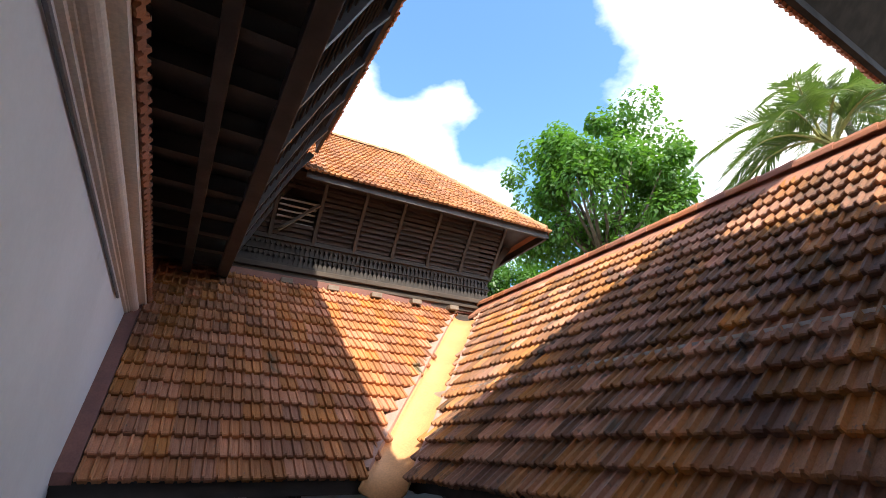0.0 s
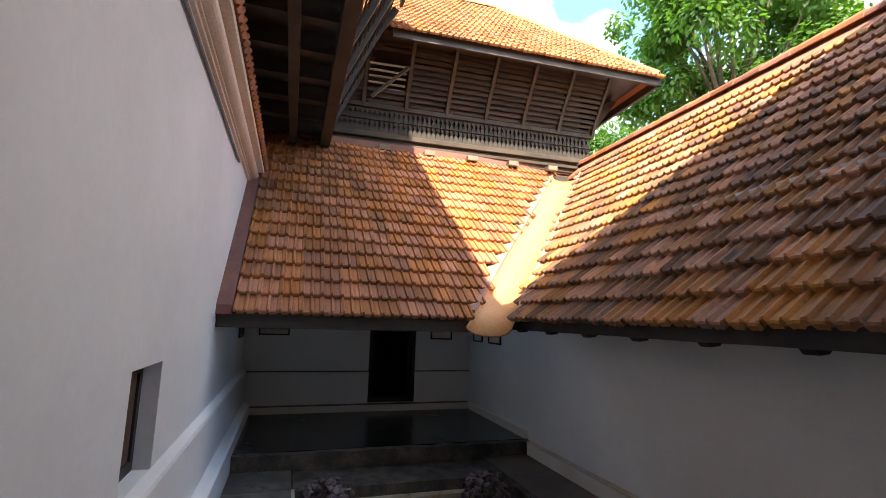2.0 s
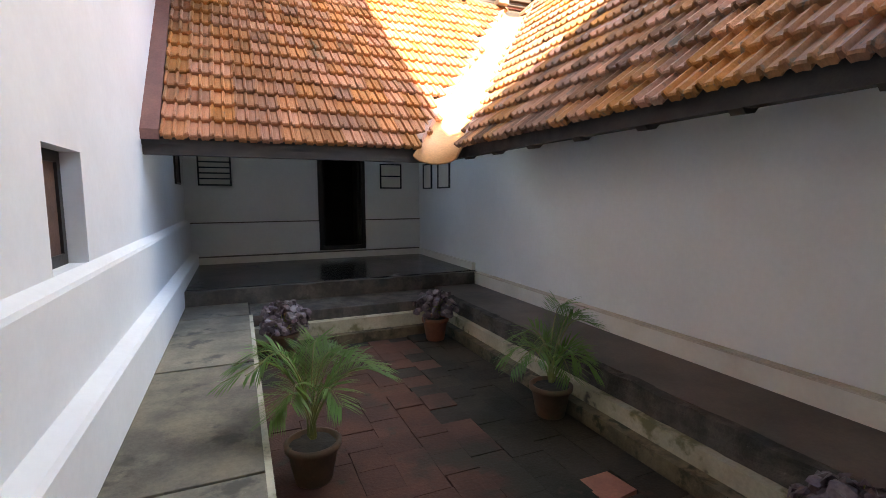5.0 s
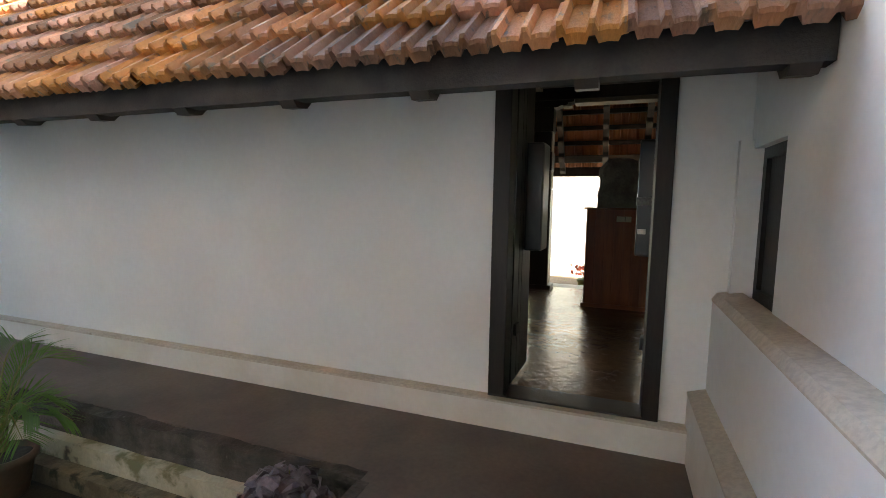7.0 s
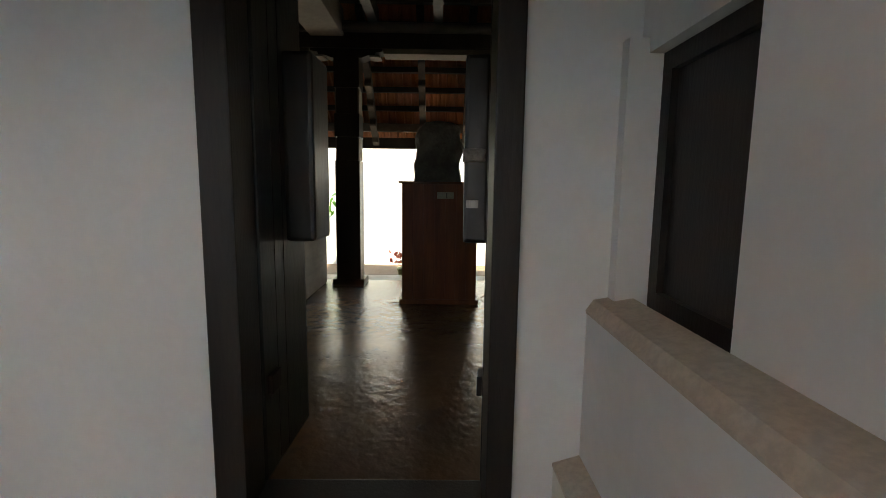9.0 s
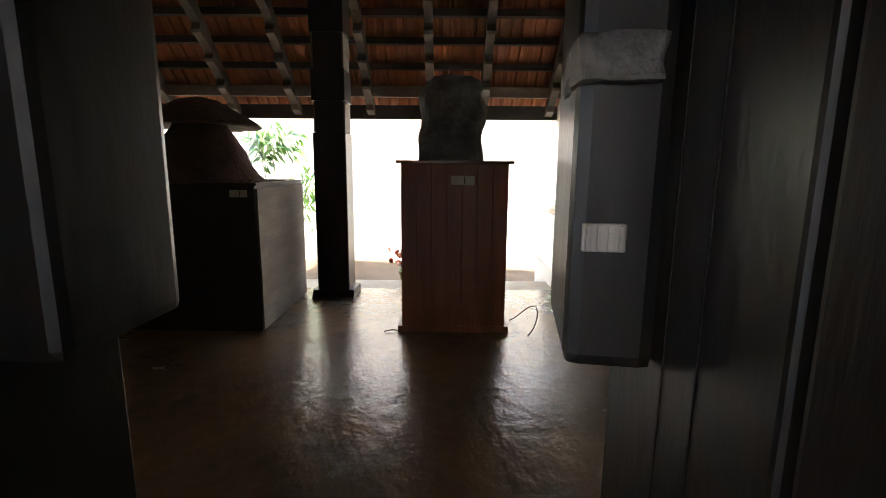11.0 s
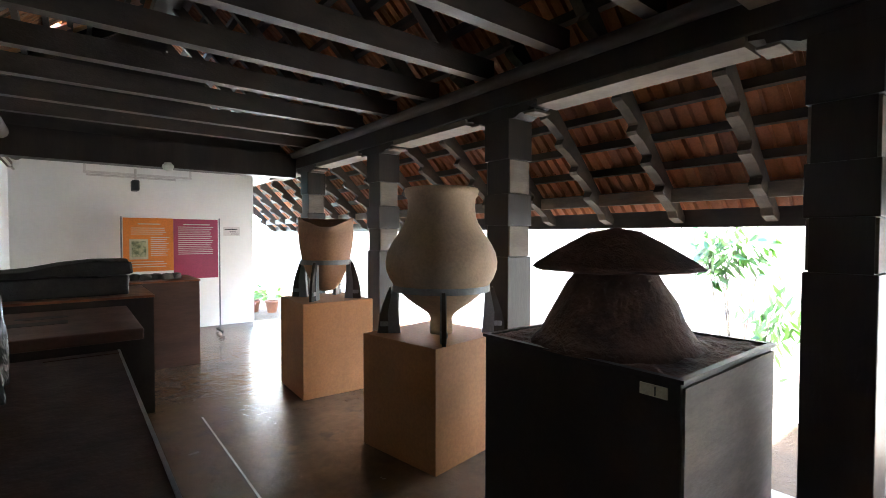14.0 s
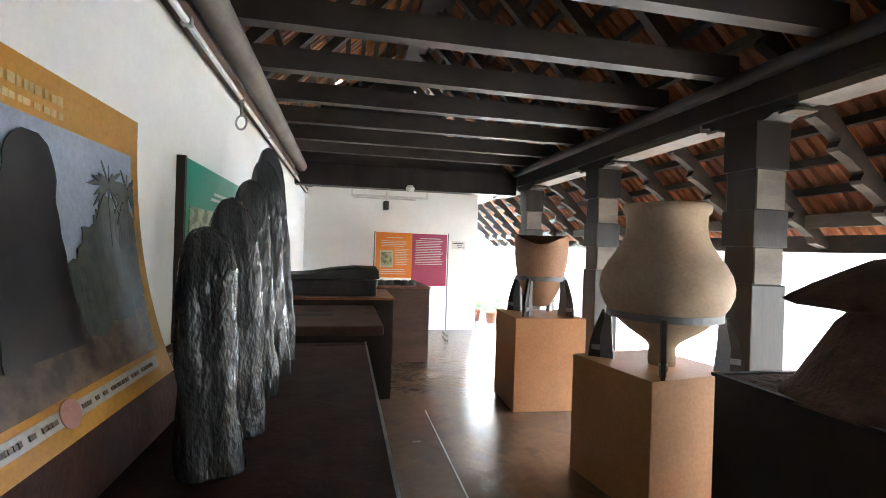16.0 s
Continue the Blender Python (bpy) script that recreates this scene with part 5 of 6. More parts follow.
# long table with standing stones
tb = thing("long_table", pose(0.50, 1.72, 0), "long dark red-brown display table along the hall wall", "table")
part("body", box(bmesh.new(), 0.02, 0.77, 0.02, 2.54, 0.0, 0.80), BOX_BLACK, tb)
part("tabletop", box(bmesh.new(), 0.0, 0.79, 0.0, 2.56, 0.80, 0.82, bevel=0.003), TABLE_RED, tb)
part("upstand", box(bmesh.new(), -0.065, 0.0, 0.0, 2.56, 0.70, 1.085, bevel=0.006), TABLE_RED, tb, "dark upstand along the wall")
part("edge_strip", box(bmesh.new(), 0.782, 0.794, 0.0, 2.56, 0.795, 0.824), METAL_GREY, tb, "thin pale metal edge strip")
part("cross_strip", box(bmesh.new(), 0.45, 0.79, 2.46, 2.50, 0.82, 0.824), TABLE_RED, tb)
for i, (x, y, h, w, tilt) in enumerate(((0.745, 2.40, 0.735, 0.18, 2.4), (0.765, 2.68, 0.85, 0.175, 2.9), (0.76, 3.10, 0.97, 0.17, 3.4), (0.762, 3.48, 1.12, 0.17, 3.6), (0.755, 3.80, 1.25, 0.17, 4.2))):
    bm = stone_shape(0.185, w * 0.78, h, 0.20, 7.3 * i + 1.7, 48, 74, 0.15)
    for v in bm.verts:
        ridge = noise.noise((v.co.x * 9 + i * 5, v.co.y * 9, v.co.z * 2.2)) + 0.5 * noise.noise((v.co.x * 22, v.co.y * 22 + i, v.co.z * 7))
        v.co += Vector((v.co.x, v.co.y, 0)) * (0.20 * ridge)
    ob = tagged(part("standing_stone", bm, MENHIR, None, smooth=True), "glossy dark grey standing stone on the long table", "stone", "standing stones")
    ob.matrix_world = pose(x, y, 0.819, 0, -tilt, 12 + 7 * (i % 2))
b2 = thing("recessed_box", pose(0.55, 4.31, 0), "red-brown box with oval and square recesses painted black on its top", "display box")
part("body", box(bmesh.new(), 0.02, 0.85, 0.02, 1.17, 0.0, 0.86), BOX_BLACK, b2)
part("lid", box(bmesh.new(), 0.0, 0.87, 0.0, 1.19, 0.86, 0.93, bevel=0.012), LID_RED, b2)
# Flat black shapes paint the shade of two recesses onto the lid
bm = bmesh.new()
prism(bm, [(0.36 + 0.14 * math.cos(q), 0.82 + 0.07 * math.sin(q)) for q in np.linspace(0, 6.2832, 25)[:-1]], "z", 0.925, 0.9325)
part("oval_recess", bm, FLAT_BLACK, b2)
part("square_recess", boxes((0.12, 0.50, 0.48, 0.62, 0.925, 0.9325)), FLAT_BLACK, b2)
b3 = thing("log_box", pose(0.52, 5.52, 0), "tall dark display box carrying a stone coffin", "display box")
part("body", box(bmesh.new(), 0.0, 1.09, 0.0, 0.95, 0.0, 0.98), BOX_BLACK, b3)
part("top", box(bmesh.new(), -0.01, 1.10, -0.01, 0.96, 0.98, 1.0, bevel=0.004), WOOD_RED, b3)
cf = thing("stone_coffin", pose(0.97, 5.95, 1.0), "dark grey stone trough with a rough lid slab", "stone")
part("trough", roughen(box(bmesh.new(), -0.42, 0.48, -0.30, 0.30, 0.0, 0.16, bevel=0.02), 0.012, 7.0, 3), SOOTY, cf)
bm = box(bmesh.new(), -0.44, 0.50, -0.33, 0.33, 0.17, 0.24, bevel=0.02)
bmesh.ops.subdivide_edges(bm, edges=bm.edges[:], cuts=3, use_grid_fill=True)
for v in bm.verts:
    if v.co.z > 0.2:
        v.co.z += 0.10 * max(0, 1 - abs(v.co.x - 0.34) / 0.6) - 0.03
part("lid_slab", roughen(bm, 0.018, 6.0), SOOTY, cf)
b4 = thing("small_stones_box", pose(1.15, 6.98, 0), "brown display box carrying small round stones", "display box")
part("body", box(bmesh.new(), 0.0, 1.09, 0.0, 0.80, 0.0, 0.97), WOOD_BROWN, b4)
part("top", box(bmesh.new(), -0.01, 1.10, -0.01, 0.81, 0.97, 0.99, bevel=0.004), WOOD_RED, b4)
for i in range(6):
    bm = stone_shape(0.13, 0.12, 0.075, 0.2, i * 3.1, 14, 8, 0.12)
    ob = tagged(part("small_stone", bm, GRANITE, None, smooth=True), "fist-sized grey stone on a display box", "stone", "small stones")
    ob.matrix_world = pose(1.52 + i * 0.105, 7.22 + 0.05 * (i % 2), 0.988, 0, 0, i * 50)

# ---- wall posters ----
PA_TOP, PA_BOT, PA_FAR, PIC_FAR = 1.89, 1.075, 2.60, 2.545


def sheet_x(z):
    return WX + 0.025 + 0.13 * (max(0.0, PA_TOP - z) / (PA_TOP - PA_BOT)) ** 2.4


def strip_shape(rows, off):
    """A flat print on the curved sheet: rows of height, near and far edge, top to bottom."""
    fine = []
    for (z0, a0, b0), (z1, a1, b1) in zip(rows, rows[1:]):
        n = max(1, int(abs(z1 - z0) / 0.05))
        fine += [(z0 + (z1 - z0) * k / n, a0 + (a1 - a0) * k / n, b0 + (b1 - b0) * k / n) for k in range(n)]
    fine.append(rows[-1])
    bm = bmesh.new()
    front = [(bm.verts.new((sheet_x(z) + off, a, z)), bm.verts.new((sheet_x(z) + off, b, z))) for z, a, b in fine]
    back = [(bm.verts.new((sheet_x(z) + off - 0.002, a, z)), bm.verts.new((sheet_x(z) + off - 0.002, b, z))) for z, a, b in fine]
    for i in range(len(fine) - 1):
        bm.faces.new((front[i][0], front[i][1], front[i + 1][1], front[i + 1][0]))
        bm.faces.new((back[i][1], back[i][0], back[i + 1][0], back[i + 1][1]))
        bm.faces.new((front[i][0], front[i + 1][0], back[i + 1][0], back[i][0]))
        bm.faces.new((front[i][1], back[i][1], back[i + 1][1], front[i + 1][1]))
    return bm


po = thing("curled_poster", pose(0, 0, 0), "ochre poster with a tall stone photograph, curling off the wall", "poster")
part("sheet", strip_shape(((PA_TOP, 1.15, PA_FAR), (PA_BOT, 1.15, PA_FAR)), 0), OCHRE, po, smooth=True)
part("picture_sky", strip_shape(((1.77, 1.2, PIC_FAR), (1.20, 1.2, PIC_FAR - 0.02)), 0.003), PRINT_SKY, po)
part("picture_ground", strip_shape(((1.33, 1.2, PIC_FAR - 0.01), (1.165, 1.2, PIC_FAR - 0.02)), 0.005), PRINT_EARTH, po)


def blot(outline, off, material, name):
    """A flat irregular print on the curved sheet, from an outline of (along, height)."""
    bm = bmesh.new()
    fr = [bm.verts.new((sheet_x(z) + off, y, z)) for y, z in outline]
    bk = [bm.verts.new((sheet_x(z) + off - 0.002, y, z)) for y, z in outline]
    k = len(fr)
    bm.faces.new(fr)
    bm.faces.new(bk[::-1])
    for i in range(k):
        bm.faces.new((fr[i], bk[i], bk[(i + 1) % k], fr[(i + 1) % k]))
    bmesh.ops.triangulate(bm, faces=bm.faces[:])
    return part(name, bm, material, po)


def ragged(cy, cz, ry, rz, seed, n=44, rough=0.28):
    out = []
    for i in range(n):
        a = 6.28318 * i / n
        k = 1 + rough * noise.noise((math.cos(a) * 2 + seed, math.sin(a) * 2, 0)) + rough * 0.9 * noise.noise((math.cos(a) * 7 + seed, math.sin(a) * 7, 3))
        out.append((min(PIC_FAR - 0.008, max(1.2, cy + ry * k * math.cos(a))), cz + rz * k * math.sin(a)))
    return out


for cy, cz, ry, rz, sd in ((2.38, 1.40, 0.20, 0.12, 3.0), (2.24, 1.37, 0.13, 0.115, 8.0), (1.55, 1.36, 0.34, 0.06, 5.0), (2.47, 1.53, 0.07, 0.10, 12.0), (2.36, 1.54, 0.06, 0.09, 15.0), (2.30, 1.46, 0.09, 0.09, 19.0)):
    blot(ragged(cy, cz, ry, rz, sd), 0.007 + 0.0003 * (sd % 3), PRINT_GREEN, "picture_bush")
rows_ = []
for s in np.linspace(1, 0, 26):
    head = math.sqrt(max(0.0, 1 - max(0.0, (s - 0.88) / 0.12) ** 2))
    mid, half = 2.05 - 0.03 * (1 - s), (0.075 + 0.065 * (1 - s)) * (0.35 + 0.65 * head)
    rows_.append((1.255 + 0.48 * s, mid - half + 0.014 * noise.noise((s * 9, 0, 1)), mid + half + 0.016 * noise.noise((s * 8, 4, 1))))
part("picture_stone", strip_shape(rows_, 0.009), PRINT_DARK, po)
for hy, hz in ((2.385, 1.665), (2.50, 1.655)):
    part("picture_trunk", strip_shape(((hz, hy - 0.004, hy + 0.004), (1.44, hy - 0.007, hy + 0.006)), 0.009), PRINT_GREEN, po)
    for i in range(15):
        a = -0.9 + 4.9 * i / 14
        r = 0.085 + 0.018 * (i % 3)
        pts = [(min(PIC_FAR - 0.006, hy + r * t * math.cos(a)), hz + r * 0.8 * t * math.sin(a) - 0.032 * t * t) for t in (0, 0.35, 0.7, 1.0)]
        low = [(y, z - w) for (y, z), w in zip(pts[::-1][1:], (0.013, 0.015, 0.006))]
        blot(pts + low, 0.0095, PRINT_GREEN, "picture_frond")
for k, (z, a, b, h) in enumerate(((1.831, 1.86, 2.175, 0.022), (1.796, 1.80, 2.187, 0.016))):
    y = a
    rnd = random.Random(k)
    while y < b:
        w = rnd.uniform(0.008, 0.024)
        part("title_bar", strip_shape(((z + h * rnd.uniform(0.35, 0.55), y, y + w), (z - h / 2, y, y + w)), 0.003), PRINT_CREAM, po)
        y += w + rnd.choice((0.003, 0.003, 0.012))
part("caption_band", strip_shape(((1.147, 1.2, 2.50), (1.114, 1.2, 2.50)), 0.003), PRINT_GREY, po)
part("seal", strip_shape([(1.131 + 0.030 * math.cos(q), 2.03 - 0.034 * math.sin(q) - 0.002, 2.03 + 0.034 * math.sin(q) + 0.002) for q in np.linspace(0, math.pi, 15)], 0.005), SEAL, po)
rnd = random.Random(12)
y = 1.62
while y < 2.46:
    w = rnd.uniform(0.008, 0.022)
    if abs(y - 2.02) > 0.05:
        part("caption_bar", strip_shape(((1.136, y, y + w), (1.126, y, y + w)), 0.005), PRINT_EARTH, po)
    y += w + rnd.choice((0.004, 0.006, 0.02))
gb = thing("green_board", pose(0, 0, 0), "green exhibition board with a woodland photograph on the wall", "notice board")
part("board", boxes((WX + 0.002, WX + 0.03, 3.06, 4.16, 1.02, 1.865)), GREEN, gb)
part("side_strip", boxes((WX + 0.002, WX + 0.036, 3.035, 3.06, 1.02, 1.868)), WOOD_BLACK, gb, "dark wooden edge strip")
part("photograph", boxes((WX + 0.03, WX + 0.034, 3.12, 4.10, 1.10, 1.66)), PHOTO, gb)
for z, a, b in ((1.745, 3.5, 3.85), (1.715, 3.45, 3.9)):
    part("title_bar", boxes((WX + 0.03, WX + 0.034, a, b, z, z + 0.014)), PRINT_WHITE, gb)

# free-standing panels at the end of the hall
pn = thing("exhibition_panel", pose(1.62, 8.62, 0), "orange and magenta text panels on a thin steel stand", "display panel")
part("orange_panel", box(bmesh.new(), 0, 0.60, -0.012, 0.012, 1.0, 1.745), ORANGE, pn, "orange text panel")
part("magenta_panel", box(bmesh.new(), 0.602, 1.19, -0.012, 0.012, 0.87, 1.74), MAGENTA, pn, "magenta text panel")
for x in (-0.02, 1.215):
    part("post", tube(bmesh.new(), ((x, 0, 0.06), (x, 0, 1.76)), 0.011), PAINT_GREY, pn)
    part("foot", boxes((x - 0.012, x + 0.012, -0.2, 0.2, 0.04, 0.062), (x - 0.012, x + 0.012, -0.2, -0.178, 0.0, 0.04), (x - 0.012, x + 0.012, 0.178, 0.2, 0.0, 0.04)), PAINT_GREY, pn)
part("picture", boxes((0.07, 0.29, -0.016, -0.0125, 1.17, 1.45)), TAG, pn)
part("picture_inner", boxes((0.095, 0.265, -0.019, -0.0165, 1.20, 1.42)), PHOTO, pn)
rnd = random.Random(9)
for x0, x1, zs in ((0.09, 0.52, np.arange(1.60, 1.49, -0.028)), (0.32, 0.55, np.arange(1.47, 1.20, -0.028)), (0.09, 0.52, np.arange(1.13, 1.03, -0.035)), (0.66, 1.13, np.arange(1.62, 1.22, -0.028))):
    for z in zs:
        part("text_line", boxes((x0, x1 - rnd.uniform(0, 0.06), -0.0155, -0.0125, z, z + 0.009)), PRINT_WHITE, pn)
part("heading", boxes((0.17, 0.44, -0.0155, -0.0125, 1.655, 1.668)), PRINT_WHITE, pn)
part("heading", boxes((0.73, 1.08, -0.0155, -0.0125, 1.655, 1.668)), PRINT_WHITE, pn)
nt = thing("wall_notice", pose(3.07, 9.375, 1.50), "small white paper notice taped to the end wall", "notice")
part("paper", boxes((0, 0.26, 0, 0.004, 0, 0.15)), PRINT_WHITE, nt)
part("printed_line", boxes((0.02, 0.22, -0.003, -0.0005, 0.10, 0.115)), FLAT_BLACK, nt)
part("printed_line", boxes((0.10, 0.20, -0.003, -0.0005, 0.06, 0.072)), FLAT_BLACK, nt)
part("printed_line", boxes((0.12, 0.24, -0.003, -0.0005, 0.025, 0.034)), FLAT_BLACK, nt)

# ceiling fittings
tl = thing("tube_light", pose(1.20, 8.55, 2.28), "unlit fluorescent tube on a white batten under the beam", "lamp")
part("batten", boxes((0, 1.25, -0.03, 0.03, 0.03, 0.06)), PRINT_WHITE, tl)
part("tube", tube(bmesh.new(), ((0.03, 0, 0.01), (1.05, 0, 0.01)), 0.014), PRINT_WHITE, tl)
for x in (0.0, 1.22):
    part("hanger", boxes((x, x + 0.03, -0.01, 0.01, 0.06, 0.20)), PRINT_WHITE, tl)
sc = thing("security_camera", pose(1.72, 8.0, 2.34), "small black security camera under the beam", "camera")
part("mount", tube(bmesh.new(), ((0, 0, 0), (0, 0, -0.16)), 0.015), PRINT_WHITE, sc)
part("housing", box(bmesh.new(), -0.05, 0.03, -0.14, 0.06, -0.28, -0.15, bevel=0.015), FLAT_BLACK, sc)
cb = thing("ceiling_bulb", pose(2.02, 7.58, 2.37), "round white lamp on the cross beam, unlit", "lamp")
part("globe", lathe(bmesh.new(), ((0.02, -0.07), (0.05, -0.06), (0.065, -0.02), (0.06, 0.0), (0.035, 0.02)), 20), PRINT_WHITE, cb, smooth=True)
part("base", lathe(bmesh.new(), ((0.04, 0.0), (0.04, 0.03)), 16), PRINT_WHITE, cb)
hk = thing("wall_hook", pose(WX + 0.06, 3.95, 2.24), "steel hook hanging below the wall plate", "hook")
bm = bmesh.new()
tube(bm, [(0.03 * math.cos(q), 0.03 * math.sin(q) * 0.4, 0.045 * math.sin(q)) for q in np.linspace(0, 6.28, 18)], 0.007)
part("ring", bm, METAL_GREY, hk)
part("shank", tube(bmesh.new(), ((0, 0, 0.04), (0, 0, 0.12)), 0.01), METAL_GREY, hk)
cd = thing("cable_conduit", pose(0, 0, 0), "pale cable conduit clipped along the hall wall", "conduit")
part("pipe", tube(bmesh.new(), ((WX + 0.065, 0.0, 2.375), (WX + 0.065, 9.3, 2.375)), 0.014), PRINT_WHITE, cd)
for i in range(9):
    part("clip", boxes((WX + 0.045, WX + 0.084, 0.9 + i, 0.93 + i, 2.358, 2.392)), METAL_GREY, cd)

# ---- plants ----
PALM_LEAF = leafy("palm_leaf", (0.045, 0.110, 0.022), (0.095, 0.185, 0.035))
PALM_STEM = mat("yellow_green_stem", (0.25, 0.24, 0.06), (0.18, 0.20, 0.06), 8.0, 0.5, 0.1)
PURPLE_LEAF = leafy("purple_grey_leaf", (0.20, 0.150, 0.155), (0.075, 0.045, 0.055), 0.10, 14.0)
POT = mat("damp_clay_pot", (0.17, 0.085, 0.045), (0.10, 0.065, 0.036), 4.0, 0.75, 0.3, 50.0, stain=((0.07, 0.075, 0.04), 5.0, 0.55))
POT_RED = mat("red_clay_pot", (0.27, 0.105, 0.055), (0.20, 0.08, 0.044), 4.0, 0.75, 0.3, 50.0)
SOIL = mat("potting_soil", (0.03, 0.025, 0.02), (0.05, 0.04, 0.03), 12.0, 0.95, 0.8, 60.0)
TREE_LEAF = leafy("tree_leaf", (0.045, 0.125, 0.020), (0.085, 0.205, 0.030), 0.35, 0.5)
COCO_LEAF = leafy("coconut_leaf", (0.040, 0.095, 0.018), (0.08, 0.135, 0.03), 0.3, 0.6)
BARK = mat("grey_bark", (0.16, 0.13, 0.10), (0.10, 0.085, 0.07), 3.0, 0.9, 0.8, 30.0, relief=0.02)
FLOWER = mat("red_flower", (0.62, 0.105, 0.035), (0.46, 0.06, 0.025), 9.0, 0.6, 0.1)
POT_GREEN = mat("olive_plastic_pot", (0.16, 0.17, 0.03), (0.12, 0.13, 0.03), 4.0, 0.5, 0.1)


def flower_pot(parent, r, h, material):
    part("pot", lathe(bmesh.new(), ((r * 0.66, 0.0), (r * 0.70, 0.01), (r * 0.93, h * 0.82), (r * 1.04, h * 0.84), (r * 1.06, h * 0.97), (r * 1.0, h), (r * 0.9, h), (r * 0.86, h * 0.9), (r * 0.1, h * 0.89)), 30), material, parent, smooth=True)
    part("soil", roughen(lathe(bmesh.new(), ((r * 0.88, h * 0.86), (r * 0.86, h * 0.905), (0.01, h * 0.92)), 24), 0.006, 20.0), SOIL, parent)


def frond(length, rise, droop, leaf_len, leaves, seed, wide=0.021):
    """An arching palm leaf in the xz plane: rib and two rows of leaflets."""
    rnd = random.Random(seed)
    rib = []
    for i in range(13):
        t = i / 12
        rib.append(Vector((length * t * (0.35 + 0.65 * t ** 0.6), 0.04 * length * math.sin(t * 3 + seed), rise * math.sin(min(1.0, t * 1.15) * 1.9) - droop * t ** 3)))
    stem = tube(bmesh.new(), rib, 0.009 * length / 0.5, 5, 0.002)
    bm = bmesh.new()
    for k in range(leaves):
        t = 0.25 + 0.74 * k / leaves
        f = t * 12
        i = min(11, int(f))
        p = rib[i].lerp(rib[i + 1], f - i)
        d = (rib[i + 1] - rib[i]).normalized()
        ll = leaf_len * (0.55 + 0.9 * math.sin(math.pi * min(1, (t - 0.2) / 0.82)) ** 0.8) * rnd.uniform(0.85, 1.1)
        for s in (-1, 1):
            out = (Vector((0, s, 0)) * 0.9 + d * (0.45 + 0.75 * t) + Vector((0, 0, 0.42 - 0.30 * t + rnd.uniform(-0.12, 0.12)))).normalized()
            side = out.cross(Vector((0, 0, 1))).normalized()
            q = [p, p + out * ll * 0.35 + side * wide * 0.5 + Vector((0, 0, -0.01 * ll)), p + out * ll * 0.35 - side * wide * 0.5, p + out * ll * 0.72 + side * wide * 0.42 + Vector((0, 0, -0.07 * ll)), p + out * ll * 0.72 - side * wide * 0.42 + Vector((0, 0, -0.07 * ll)), p + out * ll + Vector((0, 0, -0.17 * ll))]
            v = [bm.verts.new(c) for c in q]
            bm.faces.new((v[0], v[1], v[2]))
            bm.faces.new((v[2], v[1], v[3], v[4]))
            bm.faces.new((v[4], v[3], v[5]))
    return stem, bm


def potted_palm(m, size, turn, specs, label):
    p = thing("potted_palm", m, label, "potted plant", "courtyard plants")
    flower_pot(p, 0.155, 0.24, POT)
    for i, (az, ln, rise, droop, sd) in enumerate(specs + tuple((q[0] + 24, q[1] * 0.86, q[2] * 1.12, q[3] * 0.6, q[4] + 40) for q in specs[::2])):
        stem, leaf = frond(ln * size, rise * size, droop * size, 0.165 * size, 32, sd, 0.0078)
        q = part("frond", leaf, PALM_LEAF, p)
        q.matrix_local = pose(0.02 * math.cos(az), 0.02 * math.sin(az), 0.26, 0, 0, az + turn)
        part("frond_stem", stem, PALM_STEM, q)
    part("stump", tube(bmesh.new(), ((0, 0, 0.25), (0.01, 0, 0.36)), 0.022, 7, 0.012), PALM_STEM, p)


potted_palm(pose(-2.90, 3.50, COURT), 0.86, 0, ((-175, 0.56, 0.60, 0.10, 1), (170, 0.50, 0.64, 0.08, 2), (10, 0.60, 0.46, 0.12, 3), (-10, 0.52, 0.52, 0.05, 4), (60, 0.45, 0.5, 0.1, 5), (-60, 0.34, 0.42, 0.1, 6), (-140, 0.36, 0.42, 0.12, 7), (120, 0.42, 0.48, 0.12, 8), (35, 0.3, 0.55, 0.02, 9)), "bushy green palm in a mossy clay pot on the court floor")
potted_palm(pose(-1.13, 3.62, COURT), 0.92, 20, ((-10, 0.42, 0.52, 0.0, 11), (-30, 0.40, 0.50, 0.02, 12), (170, 0.46, 0.36, 0.16, 13), (140, 0.40, 0.34, 0.14, 14), (-120, 0.30, 0.30, 0.14, 15), (60, 0.36, 0.36, 0.16, 16), (-70, 0.34, 0.30, 0.16, 17), (95, 0.3, 0.42, 0.06, 18)), "small dark green palm in a clay pot beside the court kerb")


